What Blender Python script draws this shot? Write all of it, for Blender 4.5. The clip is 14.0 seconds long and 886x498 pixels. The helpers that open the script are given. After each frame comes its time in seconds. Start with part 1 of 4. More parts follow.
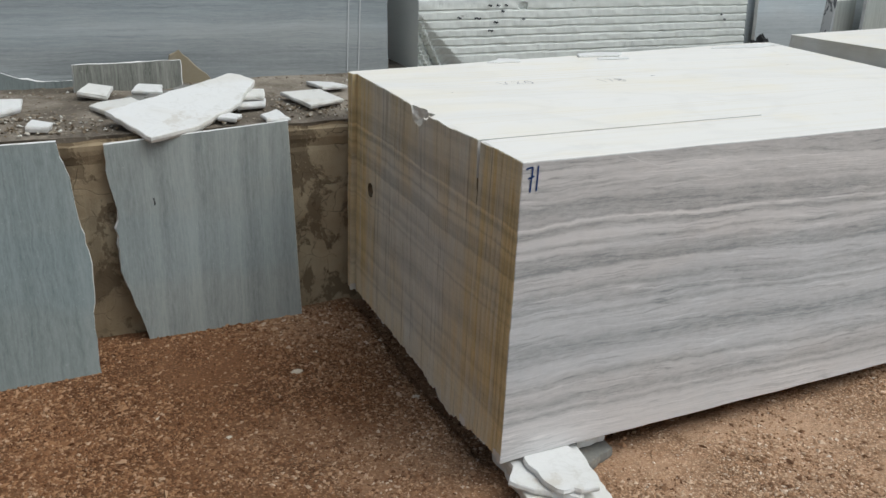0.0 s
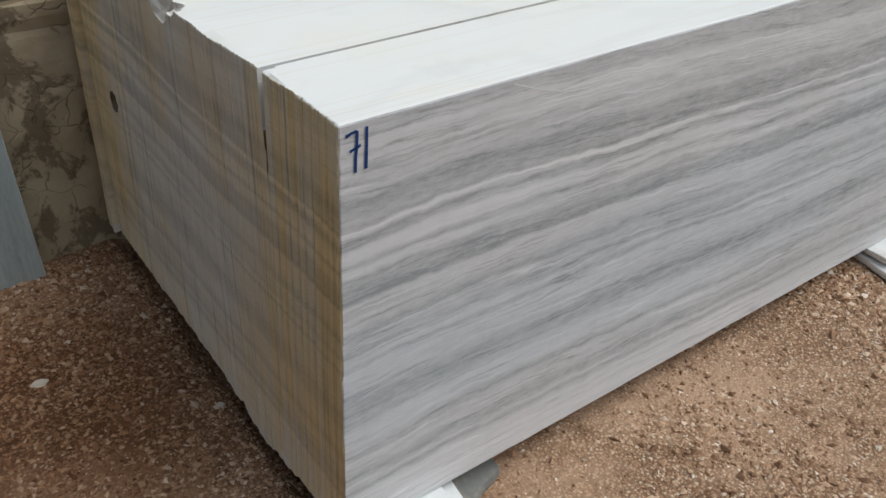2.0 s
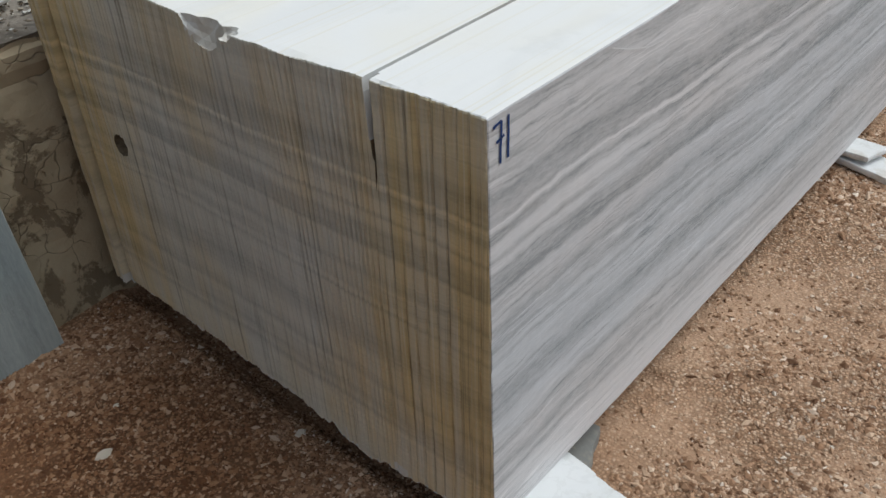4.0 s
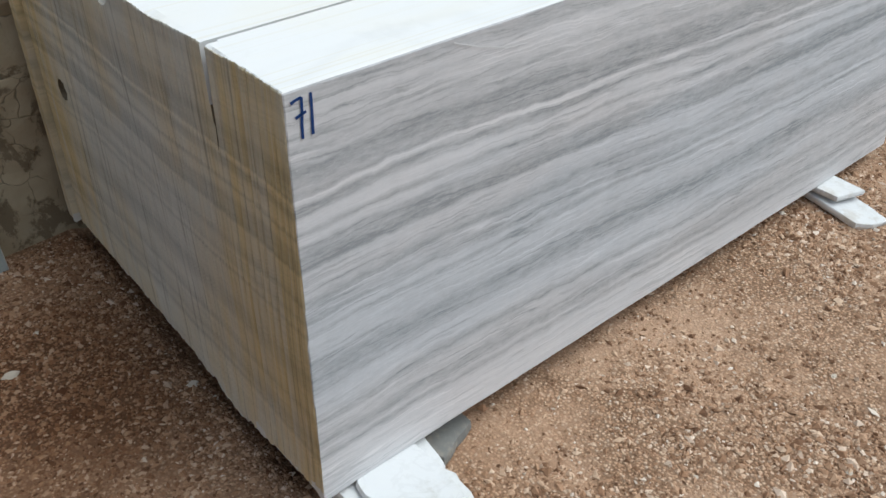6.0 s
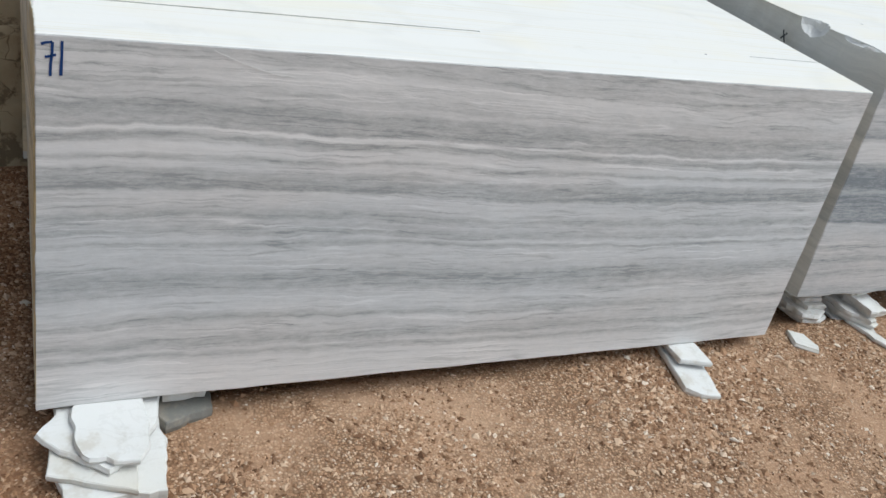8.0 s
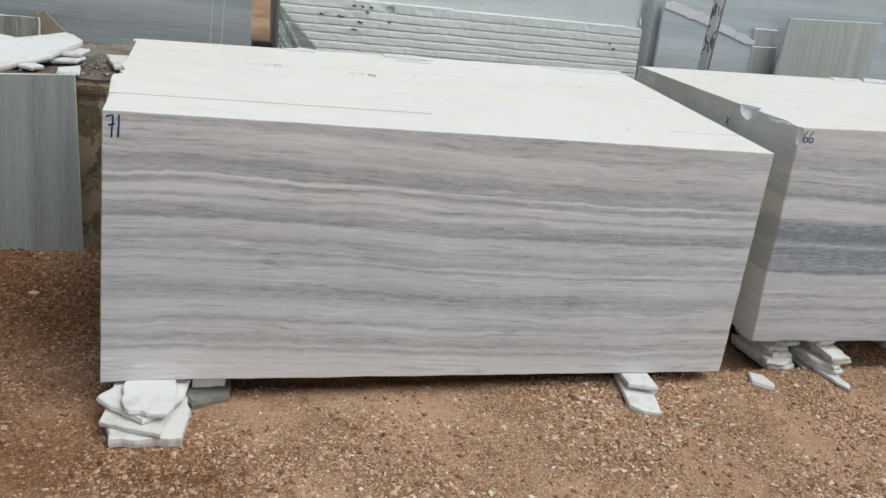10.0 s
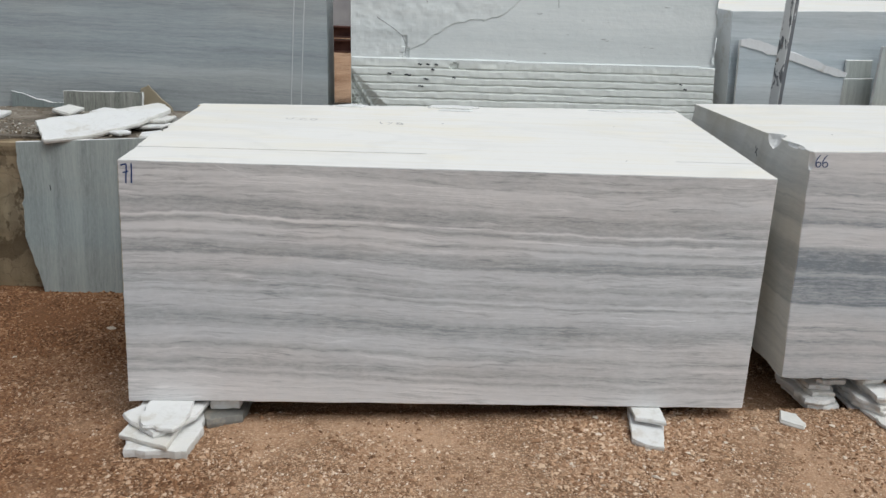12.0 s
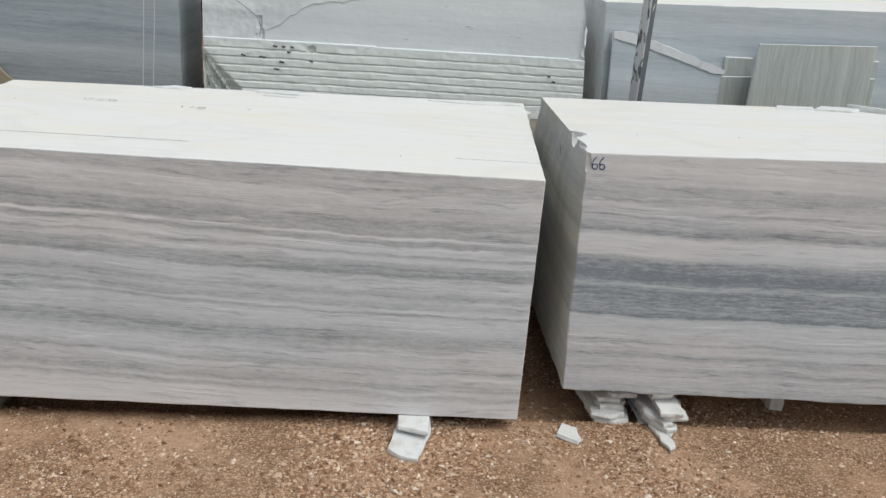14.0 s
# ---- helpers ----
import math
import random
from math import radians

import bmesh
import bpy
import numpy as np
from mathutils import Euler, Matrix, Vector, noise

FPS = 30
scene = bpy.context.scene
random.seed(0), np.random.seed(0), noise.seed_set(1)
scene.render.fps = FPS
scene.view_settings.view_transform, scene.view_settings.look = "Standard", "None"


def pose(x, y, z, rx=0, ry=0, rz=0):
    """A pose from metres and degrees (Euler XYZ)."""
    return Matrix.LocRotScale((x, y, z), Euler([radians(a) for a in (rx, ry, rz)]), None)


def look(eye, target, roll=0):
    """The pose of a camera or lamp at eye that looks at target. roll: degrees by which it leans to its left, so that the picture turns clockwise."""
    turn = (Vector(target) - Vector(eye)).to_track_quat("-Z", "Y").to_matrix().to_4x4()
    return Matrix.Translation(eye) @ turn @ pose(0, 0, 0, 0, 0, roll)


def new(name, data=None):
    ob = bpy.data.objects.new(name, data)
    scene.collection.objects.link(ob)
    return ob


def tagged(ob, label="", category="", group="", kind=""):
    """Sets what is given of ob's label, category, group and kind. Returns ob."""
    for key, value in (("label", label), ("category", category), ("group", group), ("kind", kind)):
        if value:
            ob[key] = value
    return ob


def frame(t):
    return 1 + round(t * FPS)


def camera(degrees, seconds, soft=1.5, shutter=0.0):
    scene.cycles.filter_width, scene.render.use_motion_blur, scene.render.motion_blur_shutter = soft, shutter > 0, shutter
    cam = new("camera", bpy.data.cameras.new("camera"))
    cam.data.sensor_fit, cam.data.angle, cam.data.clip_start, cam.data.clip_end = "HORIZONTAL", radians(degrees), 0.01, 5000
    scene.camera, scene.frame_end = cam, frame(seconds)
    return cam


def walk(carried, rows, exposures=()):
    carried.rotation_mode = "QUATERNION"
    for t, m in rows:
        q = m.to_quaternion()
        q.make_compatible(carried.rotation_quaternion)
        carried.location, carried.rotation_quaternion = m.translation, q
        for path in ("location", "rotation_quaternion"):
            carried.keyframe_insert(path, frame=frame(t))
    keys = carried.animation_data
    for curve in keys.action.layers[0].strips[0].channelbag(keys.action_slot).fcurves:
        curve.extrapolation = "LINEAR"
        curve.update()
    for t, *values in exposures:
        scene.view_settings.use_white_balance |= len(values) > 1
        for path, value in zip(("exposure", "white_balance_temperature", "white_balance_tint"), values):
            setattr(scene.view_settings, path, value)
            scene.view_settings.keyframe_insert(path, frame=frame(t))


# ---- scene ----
# camera and walk
cam = camera(54.6, 14.0)
PATH = [
    (0, (0.191, 0.107, 1.611), (1.003, 1.778, 0.871), 2.1),
    (0.5, (0.402, 0.48, 1.635), (1.337, 2.081, 0.884), 3.5),
    (1, (0.585, 0.655, 1.614), (1.638, 2.116, 0.743), 5.4),
    (1.5, (0.784, 0.789, 1.589), (1.817, 2.209, 0.633), 5.2),
    (2, (0.753, 1.004, 1.571), (1.776, 2.284, 0.424), 3.3),
    (2.5, (0.55, 1.236, 1.593), (1.662, 2.402, 0.409), -4.2),
    (3, (0.453, 1.312, 1.584), (1.647, 2.411, 0.414), -3.8),
    (5.5, (0.625, 1.141, 1.57), (1.777, 2.239, 0.36), -0.2),
    (6, (0.748, 0.948, 1.571), (1.801, 2.159, 0.378), 0.7),
    (6.5, (0.862, 0.85, 1.563), (1.938, 2.024, 0.354), 1.8),
    (7, (1.041, 0.744, 1.573), (2.187, 1.935, 0.447), 11.3),
    (9.5, (1.512, -0.603, 1.643), (2.07, 1.17, 0.905), 8.0),
    (10, (1.616, -0.731, 1.648), (2.16, 1.057, 0.937), 7.5),
    (10.5, (1.73, -0.891, 1.636), (2.185, 0.944, 0.985), 5.6),
    (11, (1.88, -1.02, 1.636), (2.221, 0.85, 1.016), 4.4),
    (11.5, (2.094, -1.007, 1.634), (2.324, 0.877, 1.004), 3.4),
    (12, (2.299, -1.015, 1.646), (2.409, 0.888, 1.04), 2.2),
    (12.5, (2.486, -1.071, 1.644), (2.442, 0.845, 1.071), 2.0),
    (13, (2.689, -1.059, 1.664), (2.639, 0.854, 1.085), 3.0),
    (13.5, (2.968, -0.964, 1.654), (3.004, 0.946, 1.061), 3.5),
    (14, (3.189, -0.872, 1.685), (3.295, 1.02, 1.044), 4.1),
]
EXPOSURES = [(0.0, 0.10, 6300, 5), (1.5, 0.10, 6250, 5), (2.5, 0.02, 6050, 5), (3.2, 0.02, 6050, 5), (5.5, 0.26, 5950, 4), (6.5, 0.34, 5850, 3), (7.2, 0.32, 5900, 3), (9.5, 0.12, 6300, 6), (14.0, 0.10, 6300, 6)]
walk(cam, [(t, look(eye, target, roll)) for t, eye, target, roll in PATH], EXPOSURES)

# ---- light: overcast sky with a wide, soft sun ----
SUN_EL, SUN_AZ = 60.0, 52.0      # azimuth: degrees from -y towards +x
world = bpy.data.worlds.new("overcast_sky")
scene.world = world
world.use_nodes = True
wn, wl = world.node_tree.nodes, world.node_tree.links
sky = wn.new("ShaderNodeTexSky")
sky.sky_type, sky.sun_disc = "NISHITA", False
sky.sun_elevation, sky.sun_rotation = radians(SUN_EL), radians(180 - SUN_AZ)
sky.dust_density, sky.air_density = 3.0, 1.0
grey = wn.new("ShaderNodeHueSaturation")
grey.inputs["Saturation"].default_value = 0.36
wl.new(sky.outputs[0], grey.inputs["Color"])
wl.new(grey.outputs[0], wn["Background"].inputs["Color"])
wn["Background"].inputs["Strength"].default_value = 0.125
sun_data = bpy.data.lights.new("sun", "SUN")
sun_data.energy, sun_data.angle, sun_data.color = 1.5, radians(45), (1.0, 0.98, 0.95)
sun = new("sun", sun_data)
el, az = radians(SUN_EL), radians(SUN_AZ)
toward = Vector((math.sin(az) * math.cos(el), -math.cos(az) * math.cos(el), math.sin(el)))
sun.matrix_world = look(toward * 30, (0, 0, 0))

# ---- material helpers ----
class Nodes:
    """Short hand for a material's node tree."""

    def __init__(self, name):
        self.mat = bpy.data.materials.new(name)
        self.mat.use_nodes = True
        self.n, self.l = self.mat.node_tree.nodes, self.mat.node_tree.links
        self.bsdf = self.n["Principled BSDF"]
        self.co = self.n.new("ShaderNodeTexCoord").outputs["Object"]

    def link(self, value, socket):
        if isinstance(value, bpy.types.NodeSocket):
            self.l.new(value, socket)
        elif isinstance(value, tuple) and len(value) == 3 and len(socket.default_value) == 4:
            socket.default_value = (*value, 1)
        else:
            socket.default_value = value

    def math(self, op, a, b=0.0, c=None):
        node = self.n.new("ShaderNodeMath")
        node.operation = op
        for i, v in enumerate((a, b) if c is None else (a, b, c)):
            self.link(v, node.inputs[i])
        return node.outputs[0]

    def scaled(self, sx, sy, sz, shift=(0, 0, 0)):
        node = self.n.new("ShaderNodeMapping")
        self.link(self.co, node.inputs["Vector"])
        node.inputs["Scale"].default_value = (sx, sy, sz)
        node.inputs["Location"].default_value = shift
        return node.outputs[0]

    def noise(self, vector, scale=1.0, detail=3.0, rough=0.55, warp=0.0):
        node = self.n.new("ShaderNodeTexNoise")
        self.link(vector, node.inputs["Vector"])
        for key, v in (("Scale", scale), ("Detail", detail), ("Roughness", rough), ("Distortion", warp)):
            node.inputs[key].default_value = v
        return node.outputs["Fac"]

    def cells(self, vector, scale, feature="F1", out="Distance"):
        node = self.n.new("ShaderNodeTexVoronoi")
        node.feature = feature
        self.link(vector, node.inputs["Vector"])
        node.inputs["Scale"].default_value = scale
        return node.outputs[out]

    def xyz(self, vector=None):
        node = self.n.new("ShaderNodeSeparateXYZ")
        self.link(vector or self.co, node.inputs[0])
        return node.outputs

    def ramp(self, fac, stops, mode="LINEAR"):
        node = self.n.new("ShaderNodeValToRGB")
        node.color_ramp.interpolation = mode
        els = node.color_ramp.elements
        while len(els) < len(stops):
            els.new(0.5)
        for e, (p, c) in zip(els, stops):
            e.position = p
            e.color = (*c, 1) if isinstance(c, tuple) else (c, c, c, 1)
        self.link(fac, node.inputs[0])
        return node.outputs[0]

    def span(self, v, a, b, lo=0.0, hi=1.0):
        node = self.n.new("ShaderNodeMapRange")
        node.interpolation_type = "SMOOTHSTEP"
        for key, x in (("Value", v), ("From Min", a), ("From Max", b), ("To Min", lo), ("To Max", hi)):
            self.link(x, node.inputs[key])
        return node.outputs[0]

    def mix(self, fac, a, b, mode="MIX"):
        node = self.n.new("ShaderNodeMix")
        node.data_type, node.blend_type = "RGBA", mode
        self.link(fac, node.inputs[0])
        self.link(a, node.inputs[6])
        self.link(b, node.inputs[7])
        return node.outputs[2]

    def bump(self, height, strength, distance, after=None):
        node = self.n.new("ShaderNodeBump")
        node.inputs["Strength"].default_value, node.inputs["Distance"].default_value = strength, distance
        self.link(height, node.inputs["Height"])
        if after:
            self.link(after, node.inputs["Normal"])
        return node.outputs[0]

    def finish(self, color, rough=0.7, normal=None, metal=0.0, spec=0.3):
        self.link(color, self.bsdf.inputs["Base Color"])
        self.link(rough, self.bsdf.inputs["Roughness"])
        self.bsdf.inputs["Metallic"].default_value = metal
        self.bsdf.inputs["Specular IOR Level"].default_value = spec
        if normal:
            self.link(normal, self.bsdf.inputs["Normal"])
        return self.mat


def veins(m, height, bands, low, high, wave=0.03, dip=0.0, streak=0.16, seed=0.0, upright=False, mottle=0.35, lines=0.10, sag=()):
    """Colour of bedded marble: beds of the given lightness (place from the foot up, lightness 0..1) that wave along the block,
    with fine streaks that follow the same waves and mottled dark beds. sag: (metres along, fall of the beds as a part of the height)."""
    c = m.xyz()
    along, up = (c[2], c[0]) if upright else (c[0], c[2])
    slow = m.noise(m.scaled(0.9, 0.9, 0.5, (seed, 0, 0)), 1.0, 1.5)
    quick = m.noise(m.scaled(3.2, 3.2, 5, (seed, 3, 0)) if not upright else m.scaled(5, 3.2, 3, (seed, 3, 0)), 1.0, 3.0, 0.55)
    crinkle = m.noise(m.scaled(19, 19, 26, (seed, 5, 0)) if not upright else m.scaled(26, 19, 19, (seed, 5, 0)), 1.0, 4.0, 0.65)
    u = m.math("DIVIDE", up, height)
    if sag:
        far = sag[-1][0]
        fall = m.ramp(m.math("DIVIDE", along, far), [(a / far, 0.5 + 4.0 * b) for a, b in sag], "B_SPLINE")
        u = m.math("MULTIPLY_ADD", m.math("SUBTRACT", fall, 0.5), 0.25, u)
    else:
        u = m.math("ADD", u, m.math("MULTIPLY", m.math("SUBTRACT", slow, 0.5), wave * 3.0))
    u = m.math("ADD", u, m.math("MULTIPLY", m.math("SUBTRACT", quick, 0.5), wave * 2.5))
    u = m.math("ADD", u, m.math("MULTIPLY", m.math("SUBTRACT", crinkle, 0.5), wave * 0.95))
    u = m.math("ADD", u, m.math("MULTIPLY", along, dip))
    # lower beds and upper beds, as one list of stops is too short for both
    mid = len(bands) // 2
    value = m.ramp(u, bands[:mid + 1])
    if len(bands) > 30:
        value = m.mix(m.math("GREATER_THAN", u, bands[mid][0]), value, m.ramp(u, bands[mid:]))
    else:
        value = m.ramp(u, bands)

    def bedded(stretch, freq, shift, detail, rough):
        node = m.n.new("ShaderNodeCombineXYZ")
        m.link(m.math("MULTIPLY", along, stretch), node.inputs[0])
        m.link(m.math("MULTIPLY", c[1], stretch), node.inputs[1])
        m.link(m.math("MULTIPLY_ADD", u, freq * height, shift + seed), node.inputs[2])
        return m.noise(node.outputs[0], 1.0, detail, rough)

    def streaks(stretch, freq, shift, detail, rough):
        return m.math("SUBTRACT", m.span(bedded(stretch, freq, shift, detail, rough), 0.3, 0.7), 0.5)

    def hairlines(stretch, freq, shift, width):
        off = m.math("ABSOLUTE", m.math("SUBTRACT", bedded(stretch, freq, shift, 2.0, 0.5), 0.5))
        here = m.span(bedded(stretch * 2.6, freq * 0.5, shift + 51, 2.0, 0.5), 0.42, 0.60)
        return m.math("MULTIPLY", m.span(off, 0.0, width, 1.0, 0.0), here)

    value = m.math("MULTIPLY_ADD", streaks(0.8, 26, 2.0, 2.0, 0.5), streak * 0.8, value)
    value = m.math("MULTIPLY_ADD", streaks(1.7, 70, 7.0, 2.5, 0.55), streak * 1.4, value)
    value = m.math("MULTIPLY_ADD", streaks(6.5, 190, 11.0, 3.0, 0.7), streak * 1.5, value)
    value = m.math("MULTIPLY_ADD", hairlines(0.9, 26, 19.0, 0.022), -lines * 1.3, value)
    value = m.math("MULTIPLY_ADD", hairlines(1.4, 44, 29.0, 0.03), -lines * 1.2, value)
    value = m.math("MULTIPLY_ADD", hairlines(0.9, 30, 41.0, 0.025), lines * 1.1, value)
    dark = m.math("SUBTRACT", 1.0, value)
    speck = m.math("SUBTRACT", m.noise(m.scaled(24, 24, 95, (seed, 0, 0)) if not upright else m.scaled(95, 24, 24, (seed, 0, 0)), 1.0, 5.0, 0.8), 0.5)
    value = m.math("MULTIPLY_ADD", m.math("MULTIPLY", dark, speck), mottle * 2.2, value)
    cloud = m.noise(m.scaled(3, 3, 3), 1.0, 4.0)
    value = m.math("ADD", value, m.math("MULTIPLY", m.math("SUBTRACT", cloud, 0.5), 0.22))
    if not upright:
        blade = m.noise(m.scaled(16, 16, 0.35, (seed, 9, 0)), 1.0, 3.0, 0.6)
        value = m.math("MULTIPLY_ADD", m.math("SUBTRACT", blade, 0.5), 0.10, value)
    node = m.n.new("ShaderNodeClamp")
    m.link(value, node.inputs[0])
    return m.mix(node.outputs[0], low, high)


def sawn_marble(name, height, bands, low, high, tint=(0.62, 0.57, 0.55), tint_part=0.35, **keys):
    m = Nodes(name)
    color = veins(m, height, bands, low, high, **keys)
    patch = m.span(m.noise(m.scaled(0.9, 0.9, 2.2, (4, 1, 2)), 1.0, 2.0), 0.45, 0.7, 0.0, tint_part)
    color = m.mix(patch, color, m.mix(1.0, color, (1.03, 0.985, 0.97), "MULTIPLY"))
    c = m.xyz()
    cool = m.span(m.math("MULTIPLY_ADD", m.noise(m.scaled(0.8, 0.8, 3.0, (2, 7, 1)), 1.0, 3.0, 0.6), 0.9, m.math("MULTIPLY", m.math("ABSOLUTE", m.math("SUBTRACT", c[2], 0.42)), -0.9)), 0.12, 0.42)
    color = m.mix(cool, color, m.mix(1.0, color, (0.95, 0.995, 1.03), "MULTIPLY"))
    dust = m.noise(m.scaled(160, 160, 160), 1.0, 2.0)
    color = m.mix(m.span(dust, 0.66, 0.78, 0.0, 0.25), color, (0.75, 0.74, 0.73))
    pits = m.noise(m.scaled(55, 55, 110), 1.0, 3.0, 0.6)
    return m.finish(color, m.span(pits, 0.2, 0.8, 0.45, 0.75), m.bump(pits, 0.12, 0.004))


def white_marble(name, base=(0.735, 0.72, 0.69), warm=(0.745, 0.695, 0.58), lines=True, warm_part=0.55):
    """Powdery sawn or split white marble with faint cream clouds and saw marks."""
    m = Nodes(name)
    cloud = m.noise(m.scaled(1.6, 3.5, 2), 1.0, 3.0, 0.55, 0.6)
    color = m.mix(m.span(cloud, 0.45, 0.72, 0.0, warm_part), base, warm)
    grime = m.noise(m.scaled(9, 9, 9), 1.0, 5.0, 0.65)
    color = m.mix(m.span(grime, 0.56, 0.74, 0.0, 0.22 if lines else 0.45), color, (0.55, 0.54, 0.50) if lines else (0.36, 0.33, 0.27))
    rough = m.noise(m.scaled(60, 60, 60), 1.0, 4.0)
    height = rough
    if not lines:
        vein = m.math("ABSOLUTE", m.math("SUBTRACT", m.noise(m.scaled(7, 9, 7, (2, 5, 1)), 1.0, 4.0, 0.6, 0.7), 0.5))
        color = m.mix(m.span(vein, 0.0, 0.03, 0.10, 0.0), color, (0.33, 0.32, 0.30))
        stain = m.noise(m.scaled(4, 4, 4, (7, 1, 3)), 1.0, 5.0, 0.7)
        color = m.mix(m.span(stain, 0.56, 0.64, 0.0, 0.35), color, (0.40, 0.34, 0.26))
        height = m.math("ADD", rough, m.math("MULTIPLY", m.noise(m.scaled(18, 18, 18), 1.0, 5.0, 0.65), 2.0))
    if lines:
        drift = m.math("ABSOLUTE", m.math("SUBTRACT", m.noise(m.scaled(0.7, 1.9, 1, (4, 2, 0)), 1.0, 3.0, 0.55, 0.5), 0.5))
        color = m.mix(m.span(drift, 0.0, 0.035, 0.13, 0.0), color, (0.52, 0.515, 0.50))
        saw = m.noise(m.scaled(0.6, 110, 3), 1.0, 2.0)
        color = m.mix(m.span(saw, 0.55, 0.70, 0.0, 0.45), color, (0.66, 0.60, 0.46))
        height = m.math("ADD", m.math("MULTIPLY", rough, 0.5), saw)
    return m.finish(color, 0.75, m.bump(height, 0.15, 0.004))


# ---- materials ----
BED_71 = [(0.0, 0.74), (0.055, 0.80), (0.118, 0.74), (0.138, 0.30), (0.152, 0.62), (0.175, 0.29), (0.20, 0.52), (0.232, 0.66), (0.25, 0.31), (0.275, 0.62),
          (0.315, 0.64), (0.345, 0.38), (0.38, 0.27), (0.415, 0.54), (0.445, 0.62), (0.474, 0.66), (0.484, 0.28), (0.497, 0.72), (0.515, 0.35), (0.545, 0.60),
          (0.562, 0.29), (0.590, 0.62), (0.630, 0.66), (0.641, 0.14), (0.660, 0.28), (0.686, 0.34), (0.700, 0.72), (0.714, 0.66), (0.724, 0.24), (0.734, 0.70),
          (0.756, 0.76), (0.768, 0.34), (0.780, 0.20), (0.787, 0.55), (0.796, 0.98), (0.803, 0.26), (0.822, 0.34), (0.850, 0.24), (0.866, 0.36), (0.876, 0.56),
          (0.900, 0.50), (0.925, 0.66), (0.958, 0.66), (0.968, 0.58), (0.976, 0.44), (1.0, 0.46)]
SAG_71 = [(0.0, 0.0), (0.2, -0.007), (0.42, -0.004), (0.7, 0.013), (0.9, 0.016), (1.15, 0.036), (1.6, 0.052), (1.95, 0.060), (2.35, 0.056)]
BED_66 = [(0.0, 0.46), (0.05, 0.60), (0.085, 0.66), (0.110, 0.40), (0.122, 0.64), (0.150, 0.62), (0.172, 0.40), (0.190, 0.70), (0.216, 0.72), (0.226, 0.42),
          (0.240, 0.66), (0.325, 0.72), (0.342, 0.55), (0.349, 0.02), (0.362, 0.30), (0.40, 0.18), (0.455, 0.20), (0.468, 0.34), (0.480, 0.56), (0.492, 0.26),
          (0.510, 0.04), (0.545, 0.12), (0.575, 0.24), (0.594, 0.44), (0.610, 0.80), (0.680, 0.88), (0.694, 0.62), (0.702, 0.26), (0.725, 0.40), (0.752, 0.64),
          (0.782, 0.72), (0.790, 0.42), (0.800, 0.72), (0.826, 0.66), (0.850, 0.50), (0.900, 0.56), (0.915, 0.74), (0.960, 0.80), (1.0, 0.78)]
BED_SOFT = [(0.0, 0.25), (0.10, 0.40), (0.16, 0.28), (0.28, 0.50), (0.36, 0.72), (0.42, 0.48), (0.52, 0.34), (0.58, 0.55), (0.66, 0.42),
            (0.76, 0.60), (0.82, 0.38), (0.90, 0.52), (1.0, 0.42)]
BED_PALE = [(0.0, 0.5), (0.2, 0.8), (0.35, 0.55), (0.5, 0.8), (0.65, 0.6), (0.8, 0.85), (1.0, 0.6)]
BED_SLAB = [(0.0, 0.45), (0.08, 0.62), (0.13, 0.30), (0.20, 0.55), (0.27, 0.72), (0.33, 0.35), (0.42, 0.58), (0.50, 0.66), (0.56, 0.32),
            (0.66, 0.60), (0.74, 0.45), (0.82, 0.70), (0.90, 0.36), (1.0, 0.55)]

marble_71 = sawn_marble("banded_marble", 0.915, BED_71, (0.295, 0.302, 0.305), (0.715, 0.70, 0.698), wave=0.017, streak=0.085, mottle=0.70, lines=0.23, sag=SAG_71)
marble_66 = sawn_marble("dark_banded_marble", 0.885, BED_66, (0.20, 0.218, 0.235), (0.64, 0.628, 0.625), wave=0.015, dip=0.012, seed=9.0, streak=0.085, mottle=0.75, lines=0.20)
marble_blue = sawn_marble("blue_grey_marble", 0.80, BED_SOFT, (0.20, 0.222, 0.23), (0.46, 0.485, 0.49), tint_part=0.1, wave=0.017, dip=0.02, streak=0.12, seed=3.0)
marble_lilac = sawn_marble("lilac_grey_marble", 0.80, BED_SOFT, (0.34, 0.37, 0.385), (0.60, 0.63, 0.64), tint_part=0.1, wave=0.017, streak=0.14, seed=13.0)
marble_slab = sawn_marble("green_grey_slab", 0.75, BED_SLAB, (0.205, 0.232, 0.226), (0.40, 0.432, 0.418), tint_part=0.1, wave=0.022, streak=0.14, mottle=0.9, lines=0.05, seed=5.0, upright=True)
stained_strip = sawn_marble("olive_stained_strip", 0.60, BED_SLAB, (0.10, 0.105, 0.092), (0.34, 0.345, 0.31), tint_part=0.2, wave=0.03, streak=0.22, mottle=0.8, lines=0.1, seed=35.0, upright=True)
marble_slab_deep = sawn_marble("deep_green_slab", 0.75, BED_SLAB, (0.13, 0.158, 0.158), (0.28, 0.312, 0.308), tint_part=0.1, wave=0.035, streak=0.14, mottle=0.9, lines=0.08, seed=45.0, upright=True)
marble_slab_pale = sawn_marble("pale_green_slab", 0.70, BED_SLAB, (0.28, 0.29, 0.265), (0.53, 0.54, 0.50), tint_part=0.2, wave=0.022, streak=0.20, seed=25.0, upright=True)
white_top = white_marble("white_sawn_top")
white_split = white_marble("white_split_marble", (0.67, 0.672, 0.665), (0.56, 0.53, 0.46), False, 0.5)
brown_stained = white_marble("brown_stained_marble", (0.27, 0.23, 0.16), (0.22, 0.17, 0.10), False, 0.7)
pebble_mat = white_marble("dusty_pebble", (0.52, 0.45, 0.36), (0.46, 0.37, 0.27), False, 0.6)
